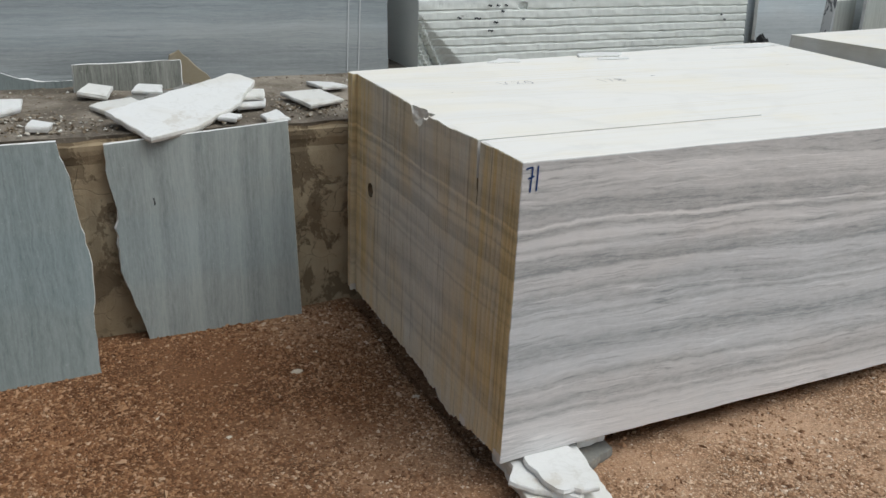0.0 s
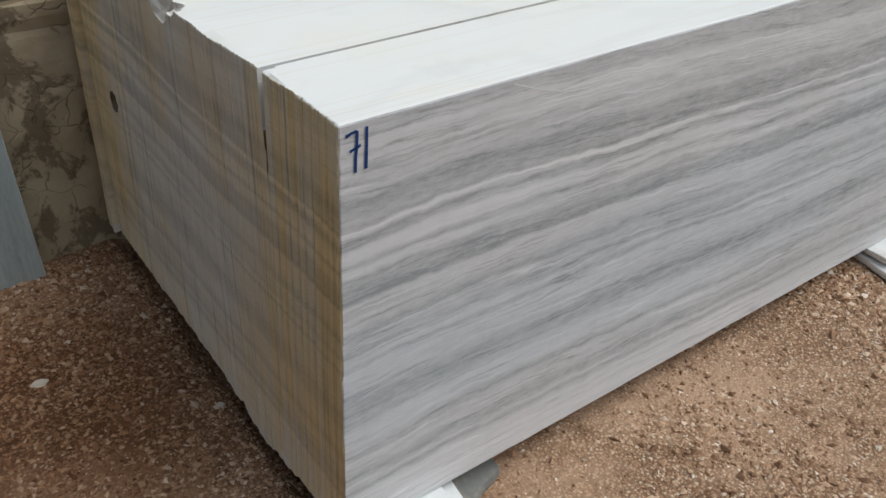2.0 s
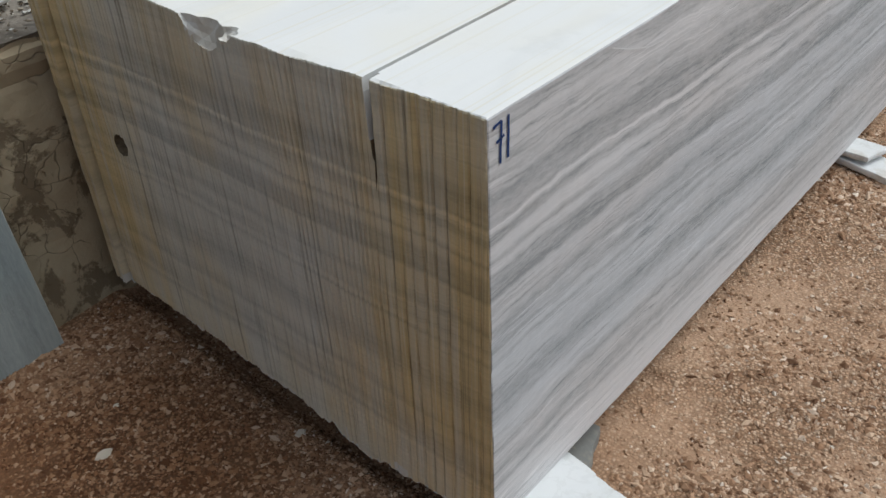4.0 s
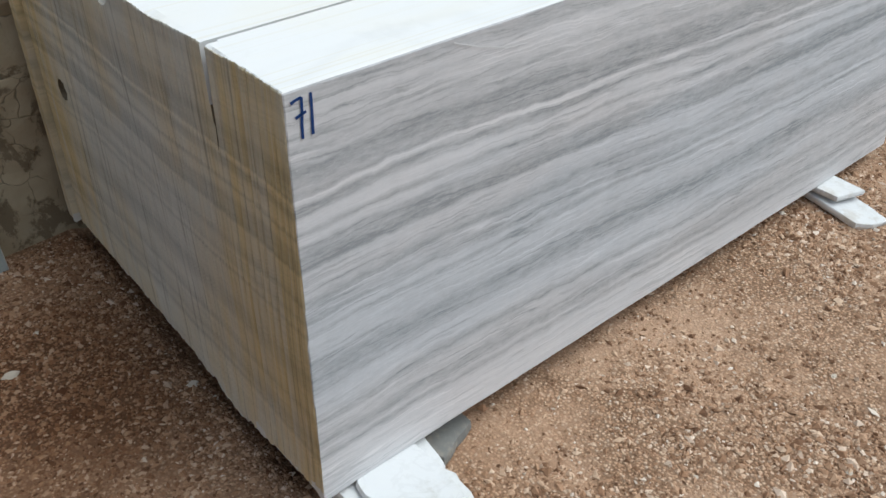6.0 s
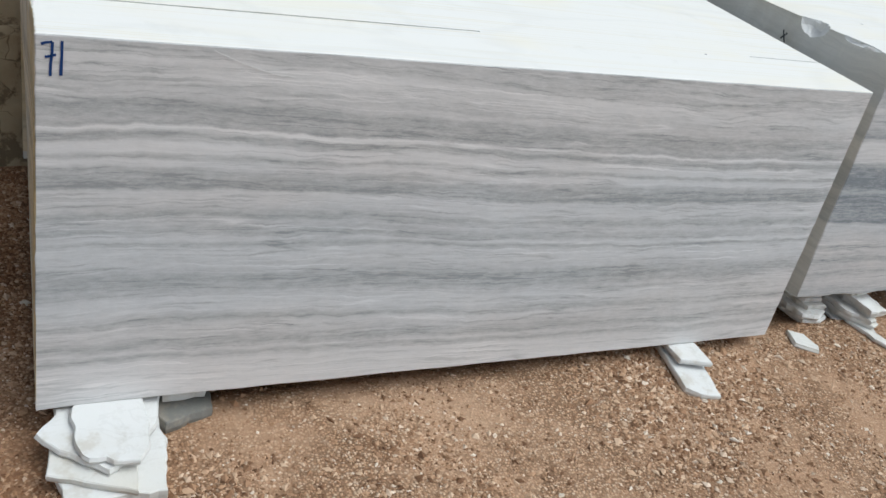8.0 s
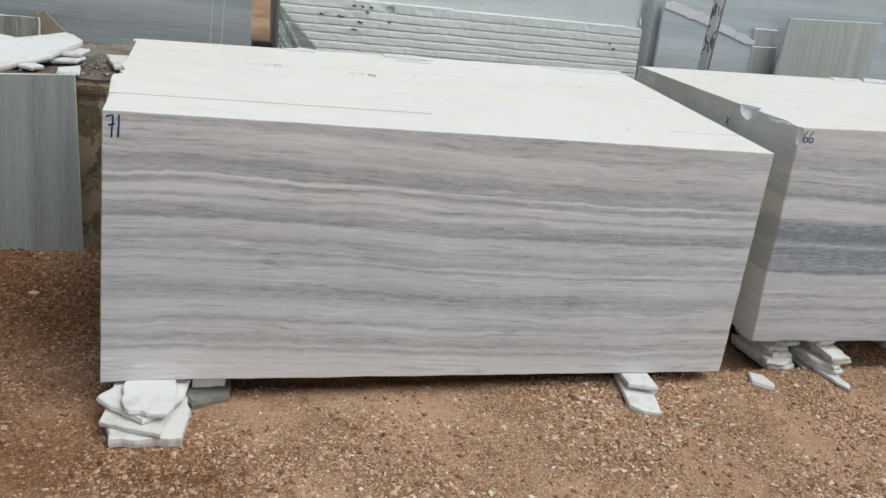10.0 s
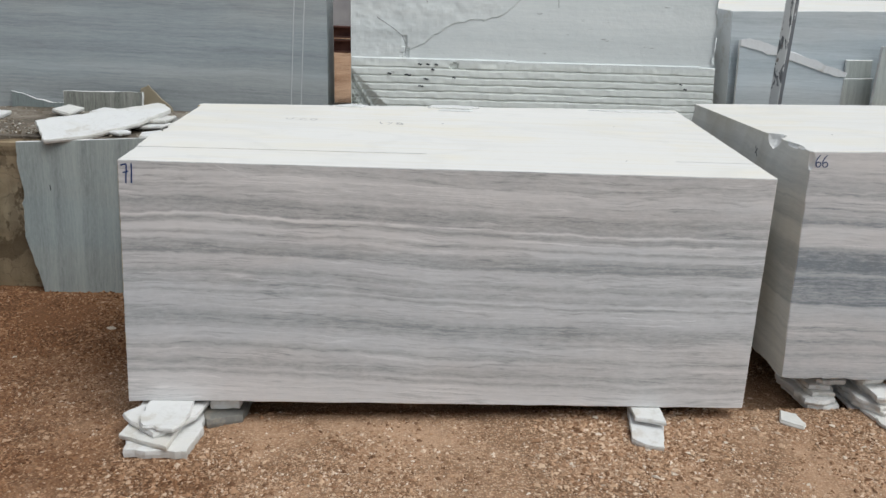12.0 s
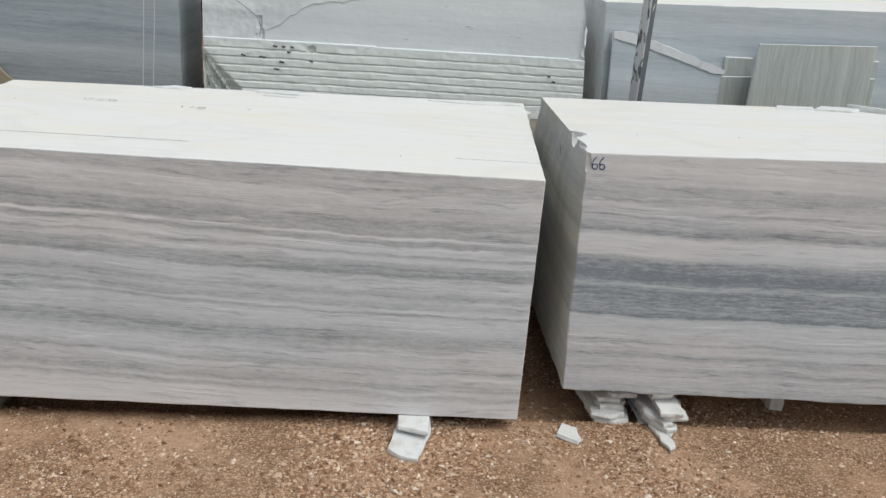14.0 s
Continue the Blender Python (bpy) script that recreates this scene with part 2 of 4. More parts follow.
grey_split = white_marble("grey_split_marble", (0.18, 0.178, 0.165), (0.15, 0.14, 0.12), False, 0.6)
lilac_split = white_marble("pale_lilac_split", (0.64, 0.65, 0.66), (0.57, 0.58, 0.585), False, 0.5)
cream_split = white_marble("cream_split_marble", (0.64, 0.635, 0.61), (0.58, 0.53, 0.44), False, 0.6)


def end_face_material():
    """Rough wire-sawn end: bedded grey marble stained ochre by rain, most of all along its two upright edges, crease
    shade painted along the wire marks.
    """
    m = Nodes("stained_sawn_end")
    color = veins(m, 0.915, BED_71, (0.375, 0.38, 0.355), (0.70, 0.695, 0.63), wave=0.014, streak=0.07, seed=2.0, mottle=0.2, lines=0.12)
    c = m.xyz()
    drip = m.noise(m.scaled(1, 22, 1.1), 1.0, 4.0, 0.6)
    rust = m.noise(m.scaled(2, 2.6, 1.4, (3, 0, 0)), 1.0, 3.0)
    near = m.span(c[1], 0.0, 0.34, 1.0, 0.0)
    far = m.span(c[1], 0.85, 1.30, 0.0, 0.8)
    part_ = m.math("MULTIPLY_ADD", m.math("MAXIMUM", near, far), 0.8, m.math("MULTIPLY", m.span(rust, 0.36, 0.62), 0.75))
    part_ = m.math("MULTIPLY", part_, m.span(drip, 0.3, 0.68, 0.4, 1.0))
    color = m.mix(m.math("MINIMUM", part_, 0.95), color, m.mix(1.0, color, (1.04, 0.82, 0.47), "MULTIPLY"))
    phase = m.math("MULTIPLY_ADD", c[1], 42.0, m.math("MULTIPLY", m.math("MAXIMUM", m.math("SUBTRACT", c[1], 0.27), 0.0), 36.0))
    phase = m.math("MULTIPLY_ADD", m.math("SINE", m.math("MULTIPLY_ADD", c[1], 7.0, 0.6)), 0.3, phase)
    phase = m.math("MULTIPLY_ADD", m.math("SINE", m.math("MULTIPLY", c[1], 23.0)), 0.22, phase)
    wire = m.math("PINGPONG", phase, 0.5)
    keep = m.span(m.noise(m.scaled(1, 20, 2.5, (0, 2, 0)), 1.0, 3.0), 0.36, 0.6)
    # dark line on each crease: ridge shade put into the colour
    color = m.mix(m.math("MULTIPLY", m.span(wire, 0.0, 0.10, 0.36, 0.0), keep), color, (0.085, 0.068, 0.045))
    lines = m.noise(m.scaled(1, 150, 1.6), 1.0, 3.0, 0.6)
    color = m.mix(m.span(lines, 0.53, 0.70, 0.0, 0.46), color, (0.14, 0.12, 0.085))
    color = m.mix(m.span(lines, 0.47, 0.32, 0.0, 0.42), color, (0.64, 0.60, 0.49))
    pits = m.noise(m.scaled(40, 60, 40), 1.0, 4.0, 0.65)
    return m.finish(color, 0.8, m.bump(m.math("ADD", pits, m.math("SUBTRACT", 1.0, lines)), 0.5, 0.008))


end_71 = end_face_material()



def end_66_material():
    m = Nodes("rough_dusty_end")
    color = veins(m, 0.885, BED_66, (0.38, 0.39, 0.385), (0.64, 0.63, 0.59), wave=0.03, streak=0.1, seed=9.0)
    rust = m.noise(m.scaled(2, 3, 1.5), 1.0, 4.0)
    color = m.mix(m.span(rust, 0.45, 0.75, 0.0, 0.5), color, (0.34, 0.30, 0.22))
    pits = m.noise(m.scaled(30, 30, 30), 1.0, 4.0, 0.65)
    return m.finish(color, 0.8, m.bump(pits, 0.3, 0.006))


end_66 = end_66_material()


def split_face_material():
    """Pale block with a rough flaked upper face and sawn ribs below."""
    m = Nodes("pale_green_marble")
    color = veins(m, 0.80, BED_PALE, (0.47, 0.51, 0.52), (0.68, 0.705, 0.70), wave=0.03, streak=0.10, seed=17.0)
    c = m.xyz()
    sooty = m.noise(m.scaled(9, 9, 30), 1.0, 4.0, 0.7)
    low = m.span(c[2], 0.34, 0.38, 1.0, 0.0)
    color = m.mix(m.math("MULTIPLY", low, 0.6), color, (0.74, 0.76, 0.71))
    color = m.mix(m.span(sooty, 0.66, 0.74, 0.0, 0.6), color, (0.16, 0.16, 0.15))
    flake = m.noise(m.scaled(3, 3, 4), 1.0, 6.0, 0.65)
    return m.finish(color, 0.75, m.bump(flake, 0.35, 0.02))


pale_green = split_face_material()


def concrete_material():
    """Old brown concrete with peeling render, damp marks and hair cracks."""
    m = Nodes("stained_concrete")
    big = m.noise(m.scaled(2.5, 2.5, 2.5), 1.0, 5.0, 0.6)
    color = m.ramp(big, [(0.3, (0.235, 0.18, 0.11)), (0.5, (0.325, 0.255, 0.165)), (0.7, (0.42, 0.355, 0.245))])
    peel = m.noise(m.scaled(5, 5, 4, (1, 0, 3)), 1.0, 7.0, 0.68, 0.3)
    mask = m.span(peel, 0.50, 0.55)
    color = m.mix(m.math("MULTIPLY", mask, 0.75), color, (0.125, 0.09, 0.055))
    node = m.n.new("ShaderNodeVectorMath")
    node.operation = "MULTIPLY_ADD"
    wobble = m.n.new("ShaderNodeTexNoise")
    wobble.inputs["Scale"].default_value = 9.0
    m.link(m.co, wobble.inputs["Vector"])
    m.link(wobble.outputs["Color"], node.inputs[0])
    node.inputs[1].default_value = (0.10, 0.10, 0.10)
    m.link(m.co, node.inputs[2])
    cracks = m.cells(node.outputs[0], 11.0, "DISTANCE_TO_EDGE")
    warp = m.noise(m.scaled(6, 6, 6), 1.0, 3.0)
    crack = m.math("MULTIPLY", m.span(cracks, 0.0, 0.022, 1.0, 0.0), m.span(warp, 0.45, 0.55))
    color = m.mix(m.math("MULTIPLY", crack, 0.55), color, (0.06, 0.045, 0.028))
    drip = m.noise(m.scaled(9, 9, 0.9), 1.0, 4.0)
    color = m.mix(m.span(drip, 0.54, 0.75, 0.0, 0.5), color, (0.13, 0.10, 0.065))
    grit = m.noise(m.scaled(70, 70, 70), 1.0, 4.0, 0.7)
    height = m.math("ADD", m.math("MULTIPLY", mask, -0.8), m.math("ADD", m.math("MULTIPLY", grit, 0.6), m.math("MULTIPLY", crack, -0.8)))
    return m.finish(color, 0.9, m.bump(height, 0.5, 0.008))


concrete = concrete_material()


def ledge_top_material():
    m = Nodes("dusty_ledge")
    big = m.noise(m.scaled(3, 3, 3), 1.0, 5.0, 0.6)
    color = m.ramp(big, [(0.3, (0.075, 0.062, 0.048)), (0.48, (0.145, 0.122, 0.096)), (0.66, (0.29, 0.255, 0.21))])
    grit = m.noise(m.scaled(60, 60, 60), 1.0, 5.0, 0.7)
    color = m.mix(m.span(grit, 0.55, 0.7, 0.0, 0.5), color, (0.45, 0.41, 0.35))
    return m.finish(color, 0.95, m.bump(m.math("ADD", grit, big), 0.5, 0.012))


ledge_dust = ledge_top_material()


def damp_shaded_earth(m, color, dark=(0.46, 0.365, 0.295)):
    """The yard's west is damper, redder earth with shade painted in; uneven border."""
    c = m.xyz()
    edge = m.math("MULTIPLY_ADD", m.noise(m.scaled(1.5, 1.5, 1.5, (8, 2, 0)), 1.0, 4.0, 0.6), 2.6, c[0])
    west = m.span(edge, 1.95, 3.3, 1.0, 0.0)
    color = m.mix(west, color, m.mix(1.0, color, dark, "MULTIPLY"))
    # shade of the corner at the foot of the wall, painted into the colour
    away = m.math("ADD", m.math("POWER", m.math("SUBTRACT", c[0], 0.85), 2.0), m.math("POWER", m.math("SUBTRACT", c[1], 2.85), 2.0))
    corner_shade = m.span(m.math("MULTIPLY_ADD", m.noise(m.scaled(3, 3, 3, (1, 6, 0)), 1.0, 4.0, 0.65), 0.7, away), 0.45, 0.95, 1.0, 0.0)
    return m.mix(corner_shade, color, m.mix(1.0, color, (0.90, 0.88, 0.86), "MULTIPLY"))


def earth_material():
    """Red-brown sandy earth strewn with fine marble grit."""
    m = Nodes("red_brown_grit")
    big = m.noise(m.scaled(0.8, 0.8, 0.8), 1.0, 4.0, 0.6)
    color = m.ramp(big, [(0.3, (0.375, 0.225, 0.135)), (0.5, (0.47, 0.30, 0.19)), (0.7, (0.54, 0.365, 0.245))])
    mid = m.noise(m.scaled(9, 9, 9), 1.0, 5.0, 0.65)
    color = m.mix(m.span(mid, 0.35, 0.68, 0.0, 0.55), color, (0.55, 0.375, 0.25))
    tone = m.cells(m.scaled(1, 1, 1), 120.0, "F1", "Color")
    dist = m.cells(m.scaled(1, 1, 1), 120.0)
    t = m.xyz(tone)
    grain = m.ramp(t[0], [(0.0, (0.19, 0.105, 0.06)), (0.3, (0.36, 0.212, 0.125)), (0.65, (0.51, 0.335, 0.212)), (0.9, (0.60, 0.44, 0.31)), (1.0, (0.62, 0.49, 0.37))])
    # shade in the gaps between grains, put into the colour
    grain = m.mix(m.span(dist, 0.30, 0.62, 0.0, 0.75), grain, (0.12, 0.065, 0.035))
    gritty = m.span(m.noise(m.scaled(2.3, 2.3, 2.3, (5, 0, 0)), 1.0, 5.0, 0.7), 0.36, 0.64, 0.30, 0.9)
    color = m.mix(gritty, color, grain)
    damp = m.noise(m.scaled(26, 26, 26), 1.0, 4.0, 0.7)
    color = m.mix(m.span(damp, 0.58, 0.72, 0.0, 0.35), color, (0.13, 0.075, 0.045))
    color = damp_shaded_earth(m, color)
    fine = m.noise(m.scaled(420, 420, 420), 1.0, 2.0)
    height = m.math("ADD", m.math("MULTIPLY", m.math("SUBTRACT", 1.0, dist), gritty), m.math("MULTIPLY_ADD", fine, 0.3, m.math("MULTIPLY", mid, 1.2)))
    return m.finish(color, 0.95, m.bump(height, 0.9, 0.008), spec=0.15)


earth = earth_material()


def grit_material():
    m = Nodes("loose_grit")
    r = m.n.new("ShaderNodeNewGeometry").outputs["Random Per Island"]
    color = m.ramp(r, [(0.0, (0.15, 0.08, 0.045)), (0.25, (0.31, 0.18, 0.105)), (0.6, (0.46, 0.30, 0.19)), (0.82, (0.56, 0.40, 0.275)), (0.95, (0.66, 0.52, 0.40)), (1.0, (0.74, 0.65, 0.55))])
    return m.finish(damp_shaded_earth(m, color, (0.60, 0.49, 0.40)), 0.9, spec=0.15)


grit_mat = grit_material()


def crumb_material():
    m = Nodes("ledge_crumbs")
    r = m.n.new("ShaderNodeNewGeometry").outputs["Random Per Island"]
    return m.finish(m.ramp(r, [(0.0, (0.06, 0.045, 0.03)), (0.4, (0.17, 0.13, 0.09)), (0.75, (0.32, 0.28, 0.22)), (1.0, (0.60, 0.59, 0.55))]), 0.9, spec=0.15)


crumb_mat = crumb_material()


def paint_material(name, color, worn=0.3):
    m = Nodes(name)
    rub = m.noise(m.scaled(90, 90, 90), 1.0, 3.0)
    return m.finish(m.mix(m.span(rub, 0.5, 0.75, 0.0, worn), color, (0.55, 0.55, 0.57)), 0.6)


blue_paint = paint_material("blue_marker_paint", (0.006, 0.035, 0.14), 0.08)
faded_ink = paint_material("faded_grey_marker", (0.20, 0.20, 0.22), 0.55)
dark_ink = paint_material("dark_marker", (0.02, 0.025, 0.03))
chalk = paint_material("pale_saw_line", (0.56, 0.58, 0.59), 0.25)
crack_mat = paint_material("dark_crack", (0.16, 0.17, 0.17), 0.5)


def peeling_metal_material(name, bare):
    m = Nodes(name)
    flake = m.noise(m.scaled(16, 16, 7), 1.0, 5.0, 0.65, 0.8)
    color = m.mix(m.span(flake, bare, bare + 0.04), (0.10, 0.105, 0.115), (0.50, 0.51, 0.51))
    color = m.mix(m.span(m.noise(m.scaled(30, 30, 12), 1.0, 4.0), 0.62, 0.68, 0.0, 0.8), color, (0.09, 0.06, 0.045))
    return m.finish(color, 0.6, m.bump(flake, 0.3, 0.003))


peeling_metal = peeling_metal_material("peeling_painted_steel", 0.44)
peeled_metal = peeling_metal_material("mostly_bare_steel", 0.60)


def plain_rough(name, a, b, scale=6.0):
    m = Nodes(name)
    n = m.noise(m.scaled(scale, scale, scale), 1.0, 5.0, 0.62)
    return m.finish(m.mix(m.span(n, 0.3, 0.7), a, b), 0.85, m.bump(n, 0.3, 0.01))


rust_steel = plain_rough("rusty_red_steel", (0.045, 0.02, 0.016), (0.09, 0.04, 0.03))
far_wall_mat = plain_rough("far_grey_wall", (0.25, 0.25, 0.26), (0.34, 0.34, 0.35), 1.5)
black_cloth = plain_rough("dark_rubbish", (0.012, 0.012, 0.013), (0.04, 0.04, 0.04), 30)


# brown lining of bore and crack, recess shade put into its colour
shaded_bore = plain_rough("shaded_brown_bore", (0.11, 0.085, 0.055), (0.24, 0.185, 0.12), 40)


# ---- geometry helpers ----
def rnd(x, y=0.0, z=0.0, scale=1.0):
    """Smooth noise about -1..1."""
    return noise.noise(Vector((x * scale, y * scale, z * scale)))


def mesh_object(name, verts, faces, mats, origin, parent=None, label="", index=None, smooth=False):
    """One mesh object from world places, its origin at the given place."""
    me = bpy.data.meshes.new(name)
    o = Vector(origin)
    me.from_pydata([tuple(Vector(v) - o) for v in verts], [], faces)
    for mat in mats if isinstance(mats, (list, tuple)) else [mats]:
        me.materials.append(mat)
    if index:
        me.polygons.foreach_set("material_index", index)
    bm = bmesh.new()
    bm.from_mesh(me)
    bmesh.ops.recalc_face_normals(bm, faces=bm.faces)
    bm.to_mesh(me)
    bm.free()
    if smooth:
        me.polygons.foreach_set("use_smooth", [True] * len(me.polygons))
    ob = new(name, me)
    if parent:
        ob.parent = parent
        ob.matrix_basis = Matrix.Translation(o - parent.matrix_basis.translation)
    else:
        ob.matrix_basis = Matrix.Translation(o)
    if label:
        tagged(ob, label)
    return ob


def part(name, bm, material, parent, label=""):
    """Links a bmesh as one mesh object under a thing; its places are relative to the thing."""
    me = bpy.data.meshes.new(name)
    bmesh.ops.recalc_face_normals(bm, faces=bm.faces)
    bm.to_mesh(me)
    bm.free()
    me.materials.append(material)
    ob = new(name, me)
    ob.parent = parent
    if label:
        tagged(ob, label)
    return ob


def breaks(a, b, step, edge=0.004):
    n = max(1, round((b - a - 2 * edge) / step))
    return [a, *(a + edge + (b - a - 2 * edge) * i / n for i in range(n + 1)), b]


def hewn_block(name, corners, cuts, shape, mats, pick, origin, chamfer=0.0015):
    """A block on eight corners (x, then y, then z fastest last), its faces divided at cuts (three lists of fractions).
    shape(p, u, v, w, side) moves a point; side holds -1, 0 or 1 for each axis; pick(side) gives the face's material slot."""
    cx, cy, cz = cuts
    nx, ny, nz = len(cx) - 1, len(cy) - 1, len(cz) - 1
    q = [Vector(p) for p in corners]
    ids, verts, faces, slots = {}, [], [], []

    def vert(i, j, k):
        key = (i, j, k)
        if key not in ids:
            u, v, w = cx[i], cy[j], cz[k]
            bottom = (q[0] * (1 - u) + q[1] * u) * (1 - v) + (q[2] * (1 - u) + q[3] * u) * v
            top = (q[4] * (1 - u) + q[5] * u) * (1 - v) + (q[6] * (1 - u) + q[7] * u) * v
            p = bottom * (1 - w) + top * w
            side = tuple(-1 if a == 0 else 1 if a == n else 0 for a, n in ((i, nx), (j, ny), (k, nz)))
            if sum(map(abs, side)) > 1:
                p -= Vector(side) * chamfer * (1 + rnd(p.x, p.y, p.z, 40))
            ids[key] = len(verts)
            verts.append(shape(p, u, v, w, side))
        return ids[key]

    def face(a, b, c, d, slot):
        faces.append((vert(*a), vert(*b), vert(*c), vert(*d)))
        slots.append(slot)

    for s, e in ((-1, 0), (1, nx)):
        for j in range(ny):
            for k in range(nz):
                face((e, j, k), (e, j + 1, k), (e, j + 1, k + 1), (e, j, k + 1), pick((s, 0, 0)))
    for s, e in ((-1, 0), (1, ny)):
        for i in range(nx):
            for k in range(nz):
                face((i, e, k), (i + 1, e, k), (i + 1, e, k + 1), (i, e, k + 1), pick((0, s, 0)))
    for s, e in ((-1, 0), (1, nz)):
        for i in range(nx):
            for j in range(ny):
                face((i, j, e), (i + 1, j, e), (i + 1, j + 1, e), (i, j + 1, e), pick((0, 0, s)))
    return mesh_object(name, verts, faces, mats, origin, index=slots)


def fractions(length, step, edge=0.004):
    return [x / length for x in breaks(0, length, step, edge)]


def carve(ob, cutters):
    """Cuts the cutters' bodies out of the block and removes them."""
    for c in cutters:
        mod = ob.modifiers.new("cut", "BOOLEAN")
        mod.operation, mod.solver, mod.object = "DIFFERENCE", "EXACT", c
    bpy.context.view_layer.update()
    made = bpy.data.meshes.new_from_object(ob.evaluated_get(bpy.context.evaluated_depsgraph_get()))
    ob.modifiers.clear()
    ob.data = made
    for c in cutters:
        bpy.data.objects.remove(c)


def prism(name, outline, axis, a, b, mats, slot=0):
    """A straight body: outline in the two other axes, from a to b along axis."""
    def at(p, s):
        return (s, *p) if axis == 0 else (p[0], s, p[1]) if axis == 1 else (*p, s)
    n = len(outline)
    verts = [at(p, a) for p in outline] + [at(p, b) for p in outline]
    faces = [tuple(range(n)), tuple(range(n, 2 * n))] + [(i, (i + 1) % n, n + (i + 1) % n, n + i) for i in range(n)]
    return mesh_object(name, verts, faces, mats, (0, 0, 0), index=[slot] * len(faces))


def ragged(outline, step=0.03, jag=0.006, seed=0.0, straight=()):
    """The outline with its sides broken into short uneven steps; sides named in straight stay sawn."""
    out = []
    n = len(outline)
    for i in range(n):
        a, b = Vector(outline[i]), Vector(outline[(i + 1) % n])
        count = 1 if i in straight else max(1, round((b - a).length / step))
        side = Vector((-(b - a).y, (b - a).x)).normalized()
        for k in range(count):
            p = a.lerp(b, k / count)
            if k:
                p += side * jag * (rnd(p.x + seed, p.y, seed, 23) * 1.6 + rnd(p.x, p.y + seed, seed, 71) * 0.8)
            out.append(p)
    return out


def stone_plate(name, outline, frame_, thick, mat, label, category="marble offcut", group="", seed=0.0, step=0.03, jag=0.006, straight=(), edge_mat=None, warp=0.0):
    """A broken plate: outline in its own plane, placed by frame_ (its top or face towards +z of frame_), with uneven broken edges."""
    pts = ragged(outline, step, jag, seed, straight)
    n = len(pts)
    mid = sum(pts, Vector((0, 0))) / n
    rings = []
    for depth, grow in ((0.0, -0.0025), (0.0025, 0.0), (thick * 0.5, 0.002), (thick, -0.002)):
        ring = []
        for i, p in enumerate(pts):
            d = (p - mid).normalized()
            g = grow + (0.004 * rnd(p.x * 9 + seed, p.y * 9, depth * 200) if jag > 0.002 and 0 < depth < thick else 0)
            ring.append(Vector((p.x + d.x * g, p.y + d.y * g, -depth + warp * rnd(p.x, p.y, seed, 4))))
        rings.append(ring)
    verts = [frame_ @ p for ring in rings for p in ring]
    top = frame_ @ Vector((mid.x, mid.y, warp * rnd(mid.x, mid.y, seed, 4)))
    low = frame_ @ Vector((mid.x, mid.y, -thick))
    verts += [top, low]
    faces, slots = [], []
    for r in range(3):
        for i in range(n):
            j = (i + 1) % n
            faces.append((r * n + i, r * n + j, (r + 1) * n + j, (r + 1) * n + i))
            slots.append(1 if edge_mat else 0)
    for i in range(n):
        j = (i + 1) % n
        faces += [(i, j, 4 * n), (3 * n + j, 3 * n + i, 4 * n + 1)]
        slots += [0, 0]
    base = min(verts, key=lambda p: p.z)
    ob = mesh_object(name, verts, faces, [mat, edge_mat or mat], (top.x, top.y, base.z), index=slots)
    return tagged(ob, label, category, group)


def flat_plate(name, places, top, thick, mat, label, tilt=(0.0, 0.0), **keys):
    """A plate lying about level: world xy places of its top's corners."""
    mid = sum((Vector(p) for p in places), Vector((0, 0))) / len(places)
    frame_ = Matrix.Translation((mid.x, mid.y, top)) @ Matrix.Rotation(radians(tilt[0]), 4, "X") @ Matrix.Rotation(radians(tilt[1]), 4, "Y")
    return stone_plate(name, [Vector(p) - mid for p in places], frame_, thick, mat, label, **keys)


def leaning_plate(name, places, foot, slope, thick, mat, label, category="marble offcut", group="", **keys):
    """A slab leaning back: (x, height) of its face's corners; y = foot + slope * z."""
    a = math.atan(slope)
    frame_ = Matrix.Translation((0, foot, 0)) @ Matrix.Rotation(radians(90) - a, 4, "X")
    k = 1 / math.cos(a)
    return stone_plate(name, [(x, z * k) for x, z in places], frame_, thick, mat, label, category, group, **keys)


def stroke(bm, points, width, place, lift=0.0015):
    """A flat brush stroke along 2D points; place(a, b, lift) gives the spot on the stone."""
    pts = [Vector(p) for p in points]
    rows = []
    for i, p in enumerate(pts):
        d = (pts[min(i + 1, len(pts) - 1)] - pts[max(i - 1, 0)]).normalized()
        s = Vector((-d.y, d.x)) * width * 0.5 * (0.85 + 0.25 * rnd(p.x, p.y, 0, 60))
        rows.append([bm.verts.new(place(*(p + s), lift)), bm.verts.new(place(*(p - s), lift))])
    for r, q in zip(rows, rows[1:]):
        bm.faces.new((r[0], q[0], q[1], r[1]))


# ---- ground and ledge ----
def ground_height(x, y):
    base = max(-0.034, min(0.03, 0.021 * (x - 2.7)))
    rise = 0.03 * max(0.0, min(1.0, (y - 2.75) / 0.45))
    under = max(0.0, min(1.0, (y - 2.02) / 0.12)) * max(0.0, min(1.0, (x - 1.30) / 0.06)) * (1.0 if y < 3.3 else max(0.0, 1 - (y - 3.3) / 0.1))
    rise -= 0.055 * under
    return base + rise + 0.006 * rnd(x, y, 0, 1.7) + 0.004 * rnd(x, y, 3, 6.0)


def spread(lo, hi, step, reach=(0.5, 2, 6, 20, 80, 400)):
    n = round((hi - lo) / step)
    return [lo - r for r in reversed(reach)] + [lo + (hi - lo) * i / n for i in range(n + 1)] + [hi + r for r in reach]


def sheet(name, xs, ys, height, mat, label, category):
    verts = [(x, y, height(x, y)) for y in ys for x in xs]
    w = len(xs)
    faces = [(j * w + i, j * w + i + 1, (j + 1) * w + i + 1, (j + 1) * w + i) for j in range(len(ys) - 1) for i in range(w - 1)]
